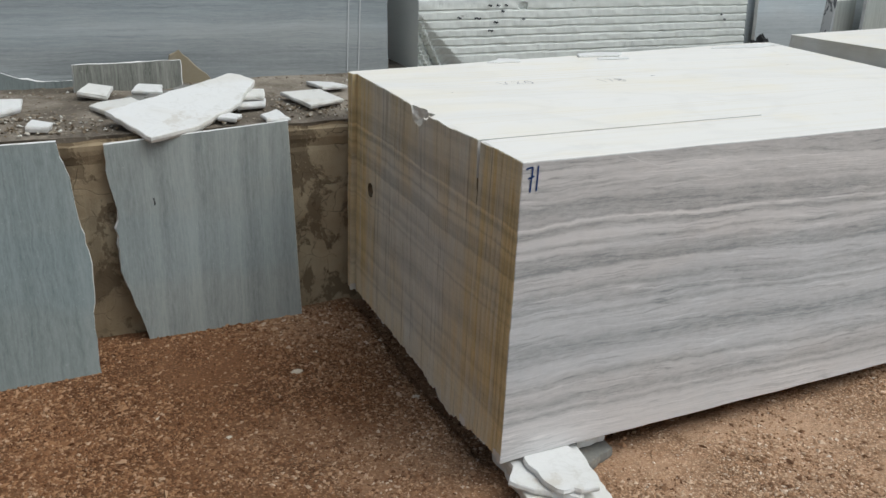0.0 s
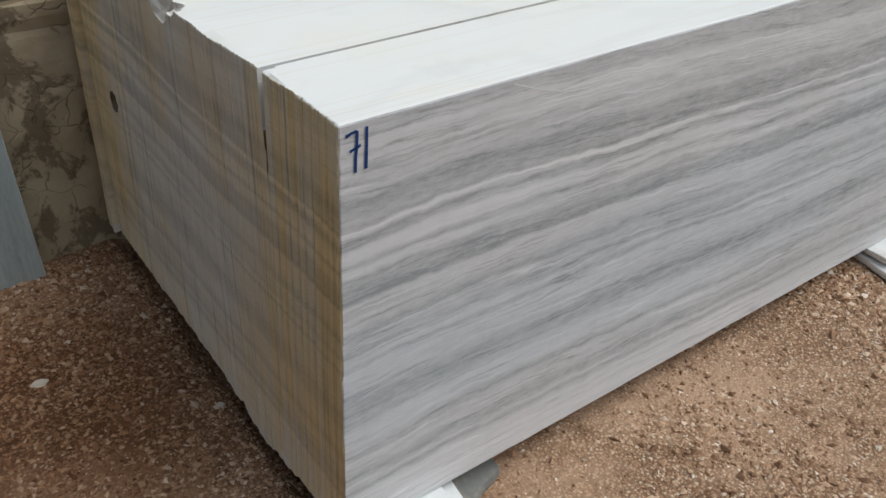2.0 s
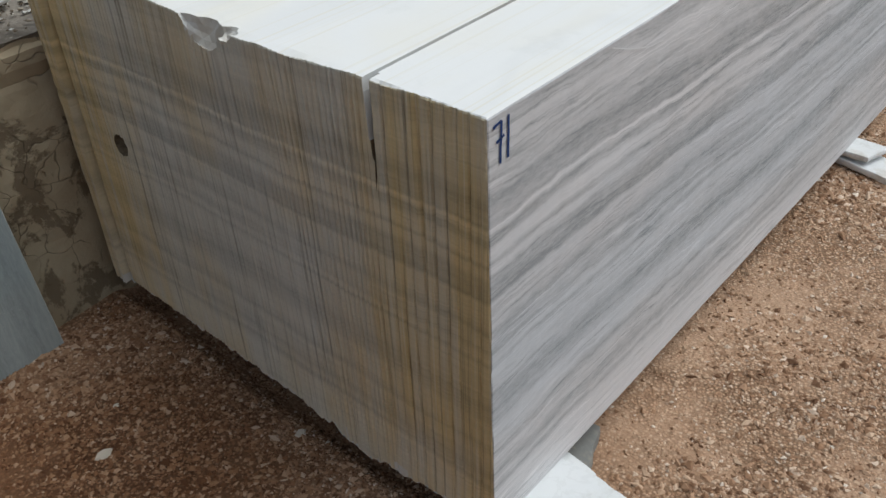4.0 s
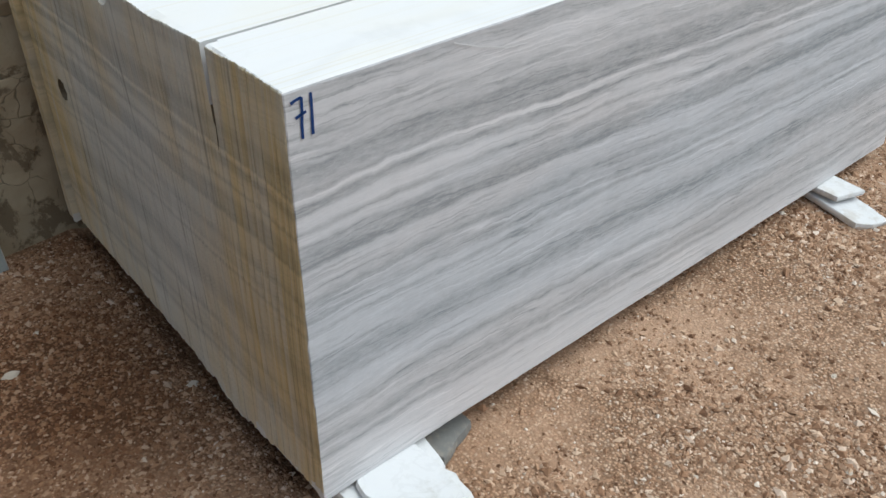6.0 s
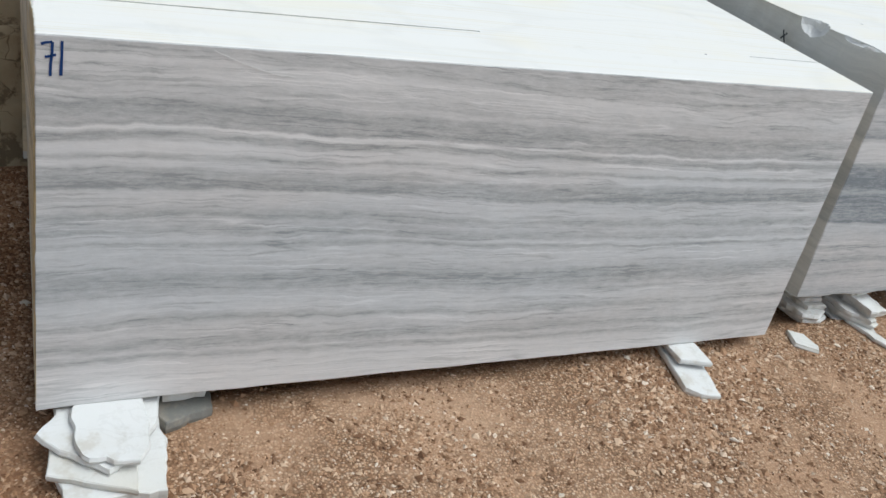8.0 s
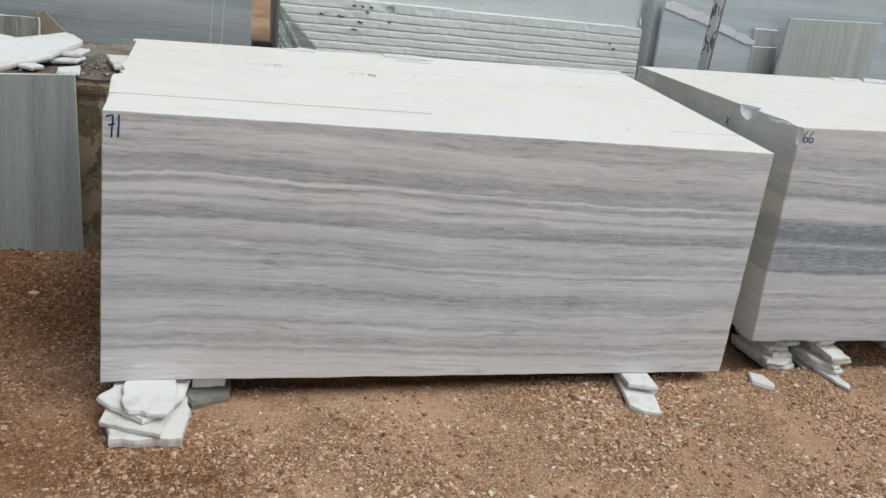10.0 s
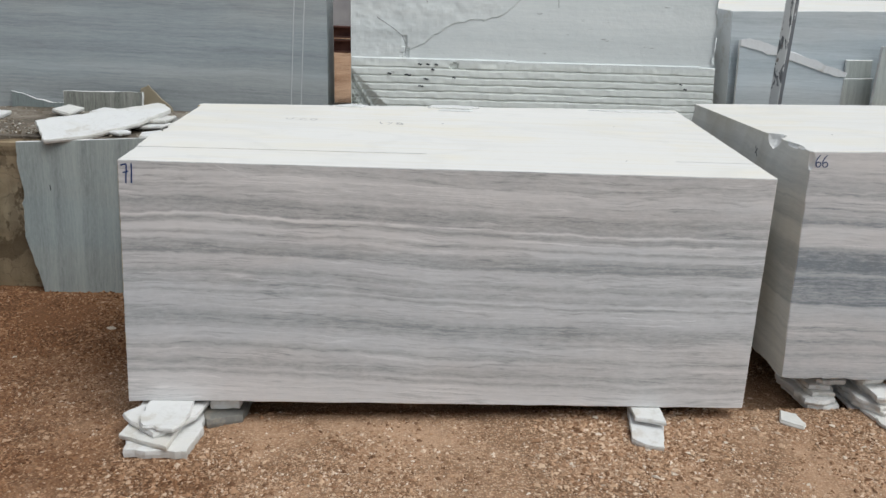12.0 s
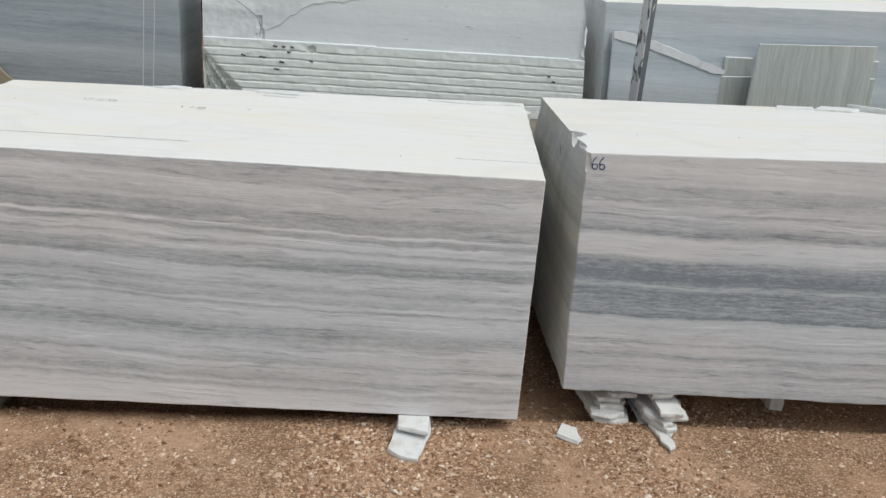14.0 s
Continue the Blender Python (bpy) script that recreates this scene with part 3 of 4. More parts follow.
    ob = mesh_object(name, verts, faces, mat, (0, 0, 0), smooth=True)
    return tagged(ob, label, category, kind="structure")


sheet("ground", spread(-1.6, 6.6, 0.025), spread(-2.4, 3.4, 0.025)[:-6] + [3.5, 3.9],
      lambda x, y: ground_height(x, y) + 0.0035 * rnd(x, y, 7, 24.0) + 0.010 * max(0.0, rnd(x, y, 11, 11.0) - 0.15) * max(0.0, 0.3 + rnd(x, y, 12, 1.3)), earth,
      "red-brown sandy earth strewn with fine marble grit", "ground")
sheet("terrace_ground", spread(-3, 9, 0.5), [4.7, 5.2, 6, 7, 8, 9, 10, 12, 16, 30, 100, 400],
      lambda x, y: 0.775 + 0.02 * rnd(x, y, 0, 0.8), earth, "reddish earth of the upper yard", "ground")

LEDGE = 0.795


def ledge_shape(p, u, v, w, side):
    p = p.copy()
    if side[1] < 0:
        cap = 0.012 if p.z > LEDGE - 0.085 else 0.0
        p.y += -cap + 0.010 * rnd(p.x, p.z, 1, 5) + 0.005 * rnd(p.x, p.z, 2, 19)
        p.y += 0.010 * math.exp(-((p.z - LEDGE + 0.085 + 0.006 * rnd(p.x, 0, 0, 4)) / 0.016) ** 2)
        if p.z > LEDGE - 0.02:
            p.y += 0.018
            p.z -= 0.012 + 0.012 * rnd(p.x, 0, 4, 9)
    if side[2] > 0 and side[1] == 0:
        p.z += 0.012 * rnd(p.x, p.y, 0, 3.5) + 0.005 * rnd(p.x, p.y, 5, 17)
        p.z += 0.014 * min(1.0, v * 3)
    return p


def ledge_wall(name, x0, x1, y0, step, label):
    ob = hewn_block(name, [(x0, y0 - 0.01, -0.25), (x1, y0 - 0.01, -0.25), (x0, 4.8, -0.25), (x1, 4.8, -0.25),
                           (x0, y0 + 0.012, LEDGE), (x1, y0 + 0.012, LEDGE), (x0, 4.8, LEDGE), (x1, 4.8, LEDGE)],
                    (fractions(x1 - x0, step), fractions(4.8 - y0, step), fractions(1.045, min(step, 0.018), 0.012)), ledge_shape,
                    [concrete, ledge_dust], lambda s: 1 if s[2] > 0 else 0, (x0, y0, 0))
    return tagged(ob, label, "retaining wall", kind="structure")


ledge_wall("retaining_wall", -2.2, 1.90, 3.37, 0.03, "stained brown concrete retaining wall with a dusty top")
ledge_wall("retaining_wall_east", 1.903, 8.5, 3.665, 0.12, "brown concrete retaining wall behind the marble blocks")


# ---- the main block ----
def end_ridges(y, z):
    """Depth of the upright wire marks on the end face: narrow creases between shallow pleats, closer together towards the back."""
    s = y - 1.95
    ph = 42.0 * s + 36.0 * max(0.0, s - 0.27) + 0.3 * math.sin(7.0 * s + 0.6) + 0.22 * math.sin(23.0 * s) + 0.03 * rnd(y, z, 2, 5)
    f = ph - math.floor(ph)
    crease = min(f, 1 - f) / (42.0 if s < 0.27 else 78.0)
    k = math.floor(ph + 0.5)
    keen = max(0.10, 0.55 + 0.8 * rnd(k * 0.37, z, 8, 1.9) + 0.4 * rnd(k * 0.61, 0, 4, 2.3)) * (1.0 if z < 0.93 else max(0.3, 1 - (z - 0.93) * 11))
    fine = 0.0008 * math.sin(s * 610 + 2 * rnd(y, z, 1, 12)) * (0.5 + rnd(y, z, 6, 5))
    return 0.0078 * keen * math.exp(-(crease / 0.0028) ** 2) + (0.0016 if s < 0.27 else 0.0010) * (1 - f) + fine


def main_shape(p, u, v, w, side):
    p = p.copy()
    if side[0] < 0:
        bulge = -0.022 * math.exp(-((p.y - 2.5) / 0.24) ** 2) * max(0.0, w * 1.4 - 0.4)
        back = -0.014 if p.y > 3.275 else (0.010 if p.y > 3.255 else 0.0)
        p.x += bulge + back + end_ridges(p.y, p.z) + 0.004 * rnd(p.y, p.z, 0, 3)
        if side[2] > 0:
            p.z += 0.004 * rnd(p.y, 0, 0, 14)
    if side[2] < 0:
        rough = 0.020 if u < 0.03 else 0.005
        p.z += rough * rnd(p.x, p.y, 0, 21) + rough * 0.6 * rnd(p.x, p.y, 3, 60)
        p.z -= 0.036 * math.exp(-((p.y - 2.33) / 0.2) ** 2) * max(0.0, 1 - u * 6)
    if side[1] < 0 and side[2] == 0:
        p.y += 0.0012 * rnd(p.x, p.z, 0, 5)
    if side[1] > 0:
        p.y += 0.018 * rnd(p.x, p.z, 0, 2.2) + 0.007 * rnd(p.x, p.z, 0, 12)
    if side[0] > 0:
        p.x += (0.012 * rnd(p.y, p.z, 0, 3) + 0.004 * rnd(p.y, p.z, 0, 15)) * min(1.0, 0.12 + v)
    if side == (-1, -1, -1) or side == (1, -1, -1):
        p += Vector((-0.010 * side[0], 0.004, 0.008))
    return p


def askew(ob, shift):
    """Moves the east end of a cutter sideways."""
    end = max(v.co.x for v in ob.data.vertices)
    for v in ob.data.vertices:
        if v.co.x > end - 0.01:
            v.co.y += shift
    return ob


FACES = {(0, 0, 1): 0, (0, -1, 0): 1, (-1, 0, 0): 2}
main_mats = [white_top, marble_71, end_71, cream_split, shaded_bore]
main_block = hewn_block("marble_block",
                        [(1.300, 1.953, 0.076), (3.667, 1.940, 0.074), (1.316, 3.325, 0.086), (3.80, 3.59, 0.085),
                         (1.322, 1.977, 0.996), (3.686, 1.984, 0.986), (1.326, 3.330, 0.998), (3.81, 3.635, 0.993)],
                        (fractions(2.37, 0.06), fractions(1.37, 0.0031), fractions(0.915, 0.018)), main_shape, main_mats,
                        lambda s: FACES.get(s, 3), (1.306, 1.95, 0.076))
cutters = [
    askew(prism("cutter", [(2.211, 0.972), (2.211, 1.05), (2.220, 1.05), (2.220, 0.972)], 0, 1.20, 2.410, main_mats, 3), 0.025),
    askew(prism("cutter", [(2.232, 0.975), (2.232, 1.05), (2.238, 1.05), (2.238, 0.975)], 0, 3.385, 3.86, main_mats, 3), 0.004),
    prism("cutter", [(2.2075, 1.05), (2.2235, 1.05), (2.2215, 0.95), (2.219, 0.885), (2.210, 0.885), (2.209, 0.95)], 0, 1.20, 1.345, main_mats, 3),
    prism("cutter", [(2.2110, 0.95), (2.2190, 0.95), (2.2165, 0.88), (2.2150, 0.858), (2.2115, 0.845), (2.2135, 0.785), (2.2085, 0.83), (2.2065, 0.860), (2.2090, 0.90)], 0, 1.20, 1.365, main_mats, 4),
    prism("cutter", [(3.100 + 0.027 * math.cos(a * math.pi / 10), 0.577 + 0.029 * math.sin(a * math.pi / 10)) for a in range(20)], 0, 1.2, 1.9, main_mats, 4),
]


def bite(centre, size, seed, slot, mats):
    """A ragged lump that takes a broken corner out of a block."""
    bm = bmesh.new()
    bmesh.ops.create_icosphere(bm, subdivisions=3, radius=1.0)
    for v in bm.verts:
        k = 1 + 0.35 * rnd(v.co.x + seed, v.co.y, v.co.z, 1.6) + 0.15 * rnd(v.co.x, v.co.y + seed, v.co.z, 4.5)
        v.co = Vector((v.co.x * size[0], v.co.y * size[1], v.co.z * size[2])) * k + Vector(centre)
    me = bpy.data.meshes.new("bite")
    bm.to_mesh(me)
    bm.free()
    for mat in mats:
        me.materials.append(mat)
    me.polygons.foreach_set("material_index", [slot] * len(me.polygons))
    return new("bite", me)


cutters.append(bite((1.300, 2.635, 0.995), (0.030, 0.075, 0.052), 1.0, 3, main_mats))
cutters.append(bite((1.312, 2.56, 1.0), (0.02, 0.03, 0.02), 5.0, 3, main_mats))
cutters.append(bite((3.77, 3.67, 0.99), (0.10, 0.06, 0.03), 3.0, 3, main_mats))
carve(main_block, cutters)
for poly in main_block.data.polygons:     # freshly broken lower edge of the end face
    if poly.material_index == 2 and poly.center.x < 0.2 and poly.center.z + 0.036 * math.exp(-((poly.center.y - 0.38) / 0.2) ** 2) < 0.012 + 0.022 * rnd(poly.center.y, 0, 5, 17):
        poly.material_index = 3
tagged(main_block, "large banded grey marble block with ochre-stained end on stone chips", "marble block")


def on_front(origin, y0, lean, z0):
    def place(a, b, lift):
        return Vector((a, y0 + lean * (b - z0) - lift, b)) - Vector(origin)
    return place


def marks(name, parent, strokes, width, place, mat, label):
    bm = bmesh.new()
    for pts in strokes:
        stroke(bm, pts, width, place)
    return part(name, bm, mat, parent, label)


def arc(cx, cz, rx, rz, a0, a1, n=10):
    return [(cx + rx * math.cos(radians(a0 + (a1 - a0) * i / n)), cz + rz * math.sin(radians(a0 + (a1 - a0) * i / n))) for i in range(n + 1)]


front_71 = on_front((1.306, 1.95, 0.076), 1.9525, 0.0261, 0.077)
marks("painted_seven", main_block, [[(1.334, 0.976), (1.342, 0.979), (1.354, 0.981)], [(1.354, 0.981), (1.353, 0.96), (1.350, 0.935), (1.349, 0.912)], [(1.340, 0.950), (1.350, 0.953), (1.360, 0.956)]],
      0.0062, front_71, blue_paint, "hand-painted blue figure 7")
marks("painted_one", main_block, [[(1.371, 0.984), (1.3705, 0.96), (1.369, 0.935), (1.368, 0.914)]], 0.0064, front_71, blue_paint, "hand-painted blue figure 1")
marks("saw_scratch", main_block, [[(1.66, 0.985), (1.72, 0.962), (1.79, 0.942), (1.84, 0.937)]], 0.002, front_71, white_split, "thin pale scratch")


def on_top(origin, height):
    def place(a, b, lift):
        return Vector((a, b, height(a, b) + lift)) - Vector(origin)
    return place


def top_height_71(x, y):
    u, v = (x - 1.32) / 2.4, (y - 1.98) / 1.4
    return 0.996 - 0.010 * u + 0.002 * v + 0.003 * u * v


def top_height_66(x, y):
    u, v = (x - 3.84) / 2.46, (y - 2.07) / 1.5
    return 1.074 + 0.068 * u - 0.034 * v - 0.023 * u * v


top_71 = on_top((1.306, 1.95, 0.076), top_height_71)
marks("faded_writing", main_block,
      [[(1.78, 2.97), (1.80, 2.92), (1.82, 2.97)], [(1.845, 2.965), (1.875, 2.965), (1.85, 2.925), (1.88, 2.922)], arc(1.91, 2.945, 0.014, 0.024, 0, 360)],
      0.005, top_71, faded_ink, "faded grey marker writing")
marks("faded_writing", main_block,
      [[(2.215, 2.93), (2.225, 2.88)], [(2.245, 2.925), (2.27, 2.925), (2.255, 2.88)], arc(2.305, 2.915, 0.013, 0.013, 0, 360), arc(2.305, 2.888, 0.015, 0.014, 0, 360)],
      0.005, top_71, faded_ink, "faded grey marker writing")
for speck in ([(2.495, 2.952), (2.51, 2.946)], [(3.179, 2.216), (3.187, 2.213)], [(1.532, 2.844), (1.538, 2.842)], [(3.32, 3.02), (3.328, 3.02)]):
    marks("ink_speck", main_block, [speck], 0.008, top_71, dark_ink, "dark ink speck")

# ---- the second block ----
side_mats = [white_top, marble_66, end_66, white_split]


def second_shape(p, u, v, w, side):
    p = p.copy()
    if side[0] < 0:
        p.x += 0.008 * rnd(p.y, p.z, 0, 3) + 0.003 * rnd(p.y, p.z, 0, 16)
        away = max(0.0, min(1.0, (p.y - 2.12) / 0.3))
        p.x += away * (-0.012 + 0.030 * max(0.0, w - 0.80) / 0.20 + 0.008 * rnd(p.y, p.z, 3, 9) * w)
    if side[2] < 0:
        p.z += 0.012 * rnd(p.x, p.y, 0, 9) + 0.006 * rnd(p.x, p.y, 0, 33)
    if side[1] > 0:
        p.y += 0.02 * rnd(p.x, p.z, 0, 3)
    return p


second_block = hewn_block("marble_block",
                          [(3.839, 2.016, 0.172), (6.30, 2.016, 0.160), (3.868, 3.55, 0.165), (6.30, 3.56, 0.165),
                           (3.836, 2.068, 1.074), (6.30, 2.072, 1.142), (3.885, 3.56, 1.040), (6.30, 3.60, 1.085)],
                          (fractions(2.45, 0.05), fractions(1.55, 0.025), fractions(0.885, 0.025)), second_shape, side_mats,
                          lambda s: FACES.get(s, 3), (3.834, 2.0, 0.18))
carve(second_block, [bite((3.838, 2.46, 1.074), (0.075, 0.075, 0.068), 2.0, 3, side_mats),
                     bite((3.836, 2.30, 1.076), (0.026, 0.16, 0.024), 7.0, 3, side_mats),
                     bite((3.834, 2.060, 1.048), (0.022, 0.026, 0.045), 4.0, 3, side_mats)])
tagged(second_block, "large marble block with dark grey bands and broken upper corner", "marble block")
front_66 = on_front((3.834, 2.0, 0.18), 2.0155, 0.0577, 0.172)


def six(x):
    return [[(x + 0.013, 1.062), (x + 0.004, 1.052), (x - 0.002, 1.038), (x, 1.026)] + arc(x + 0.009, 1.027, 0.0095, 0.0095, 180, 540, 12)]


marks("painted_six", second_block, six(3.858), 0.0042, front_66, blue_paint, "hand-painted blue figure 6")
marks("painted_six", second_block, six(3.884), 0.0042, front_66, blue_paint, "hand-painted blue figure 6")
for speck in ([(4.106, 2.471), (4.116, 2.471)], [(4.530, 2.499), (4.542, 2.497)]):
    marks("ink_speck", second_block, [speck], 0.008, on_top((3.834, 2.0, 0.18), top_height_66), dark_ink, "dark ink speck")
marks("ink_cross", second_block, [[(2.527, 0.962), (2.552, 1.002)], [(2.529, 0.997), (2.552, 0.969)]], 0.007,
      lambda a, b, lift: Vector((3.832 - lift * 3, a, b)) - Vector((3.834, 2.0, 0.18)), dark_ink, "small dark cross")


# ---- blocks behind the ledge ----
def plain_shape(amount):
    def shape(p, u, v, w, side):
        p = p.copy()
        n = Vector(side)
        if sum(map(abs, side)) >= 1 and side[1] >= 0:
            p += n * amount * (rnd(p.x, p.y, p.z, 4) + 0.5 * rnd(p.x, p.y, p.z, 17))
        elif side[1] < 0 and side[0] == 0:
            p.y += 0.002 * rnd(p.x, 0, p.z, 5)
            if side[2] > 0:
                p.z += amount * rnd(p.x, 0, 0, 22)
        return p
    return shape


left_block = hewn_block("marble_block",
                        [(-1.2, 4.285, 0.795), (1.868, 4.285, 0.795), (-1.2, 4.84, 0.795), (1.868, 4.84, 0.795),
                         (-1.2, 4.31, 1.435), (1.856, 4.31, 1.572), (-1.2, 4.86, 1.435), (1.856, 4.86, 1.572)],
                        (fractions(3.05, 0.05), fractions(0.55, 0.05), fractions(0.77, 0.05)), plain_shape(0.004),
                        [white_top, marble_blue, marble_blue, white_split], lambda s: FACES.get(s, 1 if s[0] else 3), (-1.2, 4.285, 0.795))
tagged(left_block, "long blue-grey marble block with two pale upright saw lines", "marble block")
place_lb = on_front((-1.2, 4.285, 0.795), 4.283, 0.0325, 0.795)
for x in (1.642, 1.702):
    marks("saw_line", left_block, [[(x + 0.03 * (1 - k / 12) + 0.002 * rnd(x, k), 1.57 - 0.75 * k / 12)[::1] for k in range(13)]], 0.0058, place_lb, chalk, "pale upright saw line")

RIBS = (1.168, 1.112, 1.063, 1.018, 0.974, 0.930, 0.886)


def ribbed_shape(p, u, v, w, side):
    p = p.copy()
    if side[1] < 0:
        flake = 0.008 * rnd(p.x, p.z, 0, 2.6) + 0.007 * abs(rnd(p.x, p.z, 4, 6)) + 0.0035 * rnd(p.x, p.z, 4, 17) + 0.0013 * rnd(p.x, p.z, 4, 42)
        line = 1.24 + 0.42 * (p.x - 2.36) + 0.06 * rnd(p.x, 0, 9, 4) + 0.02 * rnd(p.x, 0, 9, 17)
        if p.z > RIBS[0]:
            rough = max(0.10, min(1.0, 0.5 + (p.z - line) * 9)) * max(0.15, min(1.0, (3.35 - p.x) * 2.5)) if p.x > 2.3 else 1.0
            p.y += 0.010 + flake * rough + (0.006 if rough < 0.5 else 0.0)
            crack = abs(p.x - 2.335 - 0.05 * rnd(p.z, 0, 1, 9))
            if p.z < 1.30 and crack < 0.012:
                p.y += 0.012
        else:
            near = min(abs(p.z - r - 0.005 * rnd(p.x, 0, r * 9, 3) - 0.003 * rnd(p.x, 0, r * 9, 14)) for r in RIBS[1:])
            p.y += 0.012 * (0.75 + 0.5 * rnd(p.x, 0, p.z, 4)) * math.exp(-(near / 0.0036) ** 2) + 0.005 * rnd(p.x, p.z, 2, 7) + 0.003 * rnd(p.x, p.z, 2, 31)
        broken = (1.09 - p.z) + (2.02 - p.x) * 1.0
        if broken > 0 and p.x < 2.35:
            p.y += min(0.10, broken * 0.7) * (0.75 + 0.5 * rnd(p.x + 0.6 * p.z, 0, 0, 45) + 0.4 * rnd(p.x, p.z, 0, 9))
        if (p.x - 2.63) ** 2 + (p.z - 1.130) ** 2 < 0.024 ** 2:
            p.y += 0.02
    if side[0] > 0 and p.z > 1.19:
        p.x += 0.03 * rnd(0, p.y * 2, p.z, 7) + 0.016 * rnd(0, p.y, p.z, 25) - 0.02 * max(0, p.z - 1.45)
        if side[1] < 0:
            p.y += 0.035 + 0.03 * rnd(0, 0, p.z, 11)
    if side[2] > 0:
        p.z += 0.012 * rnd(p.x, p.y, 0, 7) + 0.008 * rnd(p.x, p.y, 0, 22)
        if side[1] < 0:
            p.y += 0.02 + 0.02 * rnd(p.x, 0, 0, 15)
    return p


ribbed_block = hewn_block("marble_block",
                          [(2.012, 4.228, 0.795), (4.255, 4.255, 0.795), (2.012, 4.95, 0.795), (4.255, 4.95, 0.795),
                           (2.004, 4.248, 1.625), (4.21, 4.275, 1.650), (1.990, 4.97, 1.625), (4.20, 4.97, 1.650)],
                          (fractions(2.24, 0.0125), fractions(0.75, 0.04), fractions(0.84, 0.0056)), ribbed_shape,
                          [white_split, pale_green, pale_green, pale_green], lambda s: FACES.get(s, 3), (1.998, 4.205, 0.795))
tagged(ribbed_block, "pale greenish marble block with flaked face and ribbed saw cuts", "marble block")

place_rb = on_front((1.998, 4.205, 0.795), 4.240, 0.024, 0.795)
marks("crack", ribbed_block, [[(3.19, 1.64), (3.21, 1.60), (3.235, 1.55), (3.24, 1.49)]], 0.004, place_rb, crack_mat, "dark crack in the pale face")
marks("crack", ribbed_block, [[(2.40, 1.62), (2.41, 1.57), (2.45, 1.53), (2.455, 1.49)]], 0.004, place_rb, crack_mat, "dark crack in the pale face")
marks("crack", ribbed_block, [[(2.16, 1.40), (2.25, 1.345), (2.31, 1.30), (2.335, 1.25), (2.33, 1.18)]], 0.004, place_rb, crack_mat, "dark crack in the pale face")

def on_ribs(a, b, lift):
    return Vector((a, 4.222 + 0.012 * (a - 2.012) + 0.024 * (b - 0.795) - lift, b)) - Vector((1.998, 4.205, 0.795))


for x, z, w in ((2.42, 1.135, 0.012), (2.47, 1.135, 0.010), (2.50, 1.105, 0.010), (2.52, 1.135, 0.009), (2.24, 1.075, 0.012), (2.35, 1.07, 0.020), (2.46, 1.048, 0.014), (2.43, 1.005, 0.016), (2.63, 1.062, 0.010), (4.03, 1.06, 0.009), (4.06, 1.03, 0.010)):
    marks("dark_pit", ribbed_block, [[(x - w, z), (x - 0.3 * w, z + 0.004), (x + 0.4 * w, z - 0.002), (x + w, z + 0.003)]], 0.011, on_ribs, dark_ink, "small dark pit")

# left end paler than the front: its brightness in the gap is painted
right_block = hewn_block("marble_block",
                         [(4.395, 4.40, 0.795), (7.4, 4.40, 0.795), (4.30, 5.9, 0.795), (7.4, 5.9, 0.795),
                          (4.352, 4.42, 1.505), (7.4, 4.42, 1.60), (4.30, 5.9, 1.545), (7.4, 5.9, 1.62)],
                         (fractions(3.0, 0.06), fractions(1.5, 0.06), fractions(0.72, 0.05)), plain_shape(0.004),
                         [white_top, marble_lilac, lilac_split, white_split], lambda s: FACES.get(s, 1 if s[0] else 3), (4.395, 4.40, 0.795))
tagged(right_block, "long lilac-grey marble block with a white sawn top", "marble block")

# slabs leaning on the block behind the pole
leaning_plate("marble_slab", [(4.42, 0.80), (5.10, 0.80), (5.105, 0.96), (5.115, 1.155), (4.70, 1.285), (4.47, 1.345), (4.408, 1.335)], 4.285, 0.06, 0.03, marble_lilac,
              "broken lilac-grey marble slab with a rough pale upper edge", "marble slab", "slabs behind the pole", seed=3.0, straight=(0, 1, 6), edge_mat=white_split)
leaning_plate("marble_strip", [(4.412, 1.300), (4.70, 1.235), (5.03, 1.135), (5.105, 1.13), (5.112, 1.158), (4.70, 1.288), (4.47, 1.348), (4.41, 1.338)], 4.278, 0.06, 0.007, lilac_split,
              "rough pale broken face along the slab's top", "marble offcut", seed=4.0, jag=0.006)
leaning_plate("marble_offcut", [(5.118, 0.80), (5.29, 0.80), (5.29, 1.235), (5.12, 1.232)], 4.33, 0.05, 0.025, marble_slab_pale,
              "small pale grey marble offcut standing upright", group="slabs behind the pole", seed=5.0, jag=0.002, edge_mat=white_split)
leaning_plate("marble_offcut", [(5.095, 0.80), (5.285, 0.80), (5.285, 1.128), (5.10, 1.12)], 4.29, 0.05, 0.025, marble_slab_pale,
              "small pale grey marble offcut standing upright", group="slabs behind the pole", seed=6.0, jag=0.002, edge_mat=white_split)
leaning_plate("marble_slab", [(5.225, 0.80), (5.945, 0.80), (5.965, 1.362), (5.257, 1.332)], 4.150, 0.07, 0.028, marble_slab_pale,
              "pale green marble slab with upright veins leaning on the block", "marble slab", "slabs behind the pole", seed=7.0, jag=0.002, straight=(0, 1, 2, 3), edge_mat=white_split)
leaning_plate("marble_offcut", [(5.90, 0.80), (6.07, 0.80), (6.07, 1.265), (5.90, 1.262)], 4.32, 0.05, 0.025, marble_slab_pale,
              "small pale grey marble offcut standing upright", group="slabs behind the pole", seed=8.0, jag=0.002, edge_mat=white_split)
leaning_plate("marble_offcut", [(5.90, 0.80), (6.045, 0.80), (6.045, 1.165), (5.90, 1.16)], 4.28, 0.05, 0.025, marble_slab_pale,
              "small pale grey marble offcut standing upright", group="slabs behind the pole", seed=9.0, jag=0.002, edge_mat=white_split)


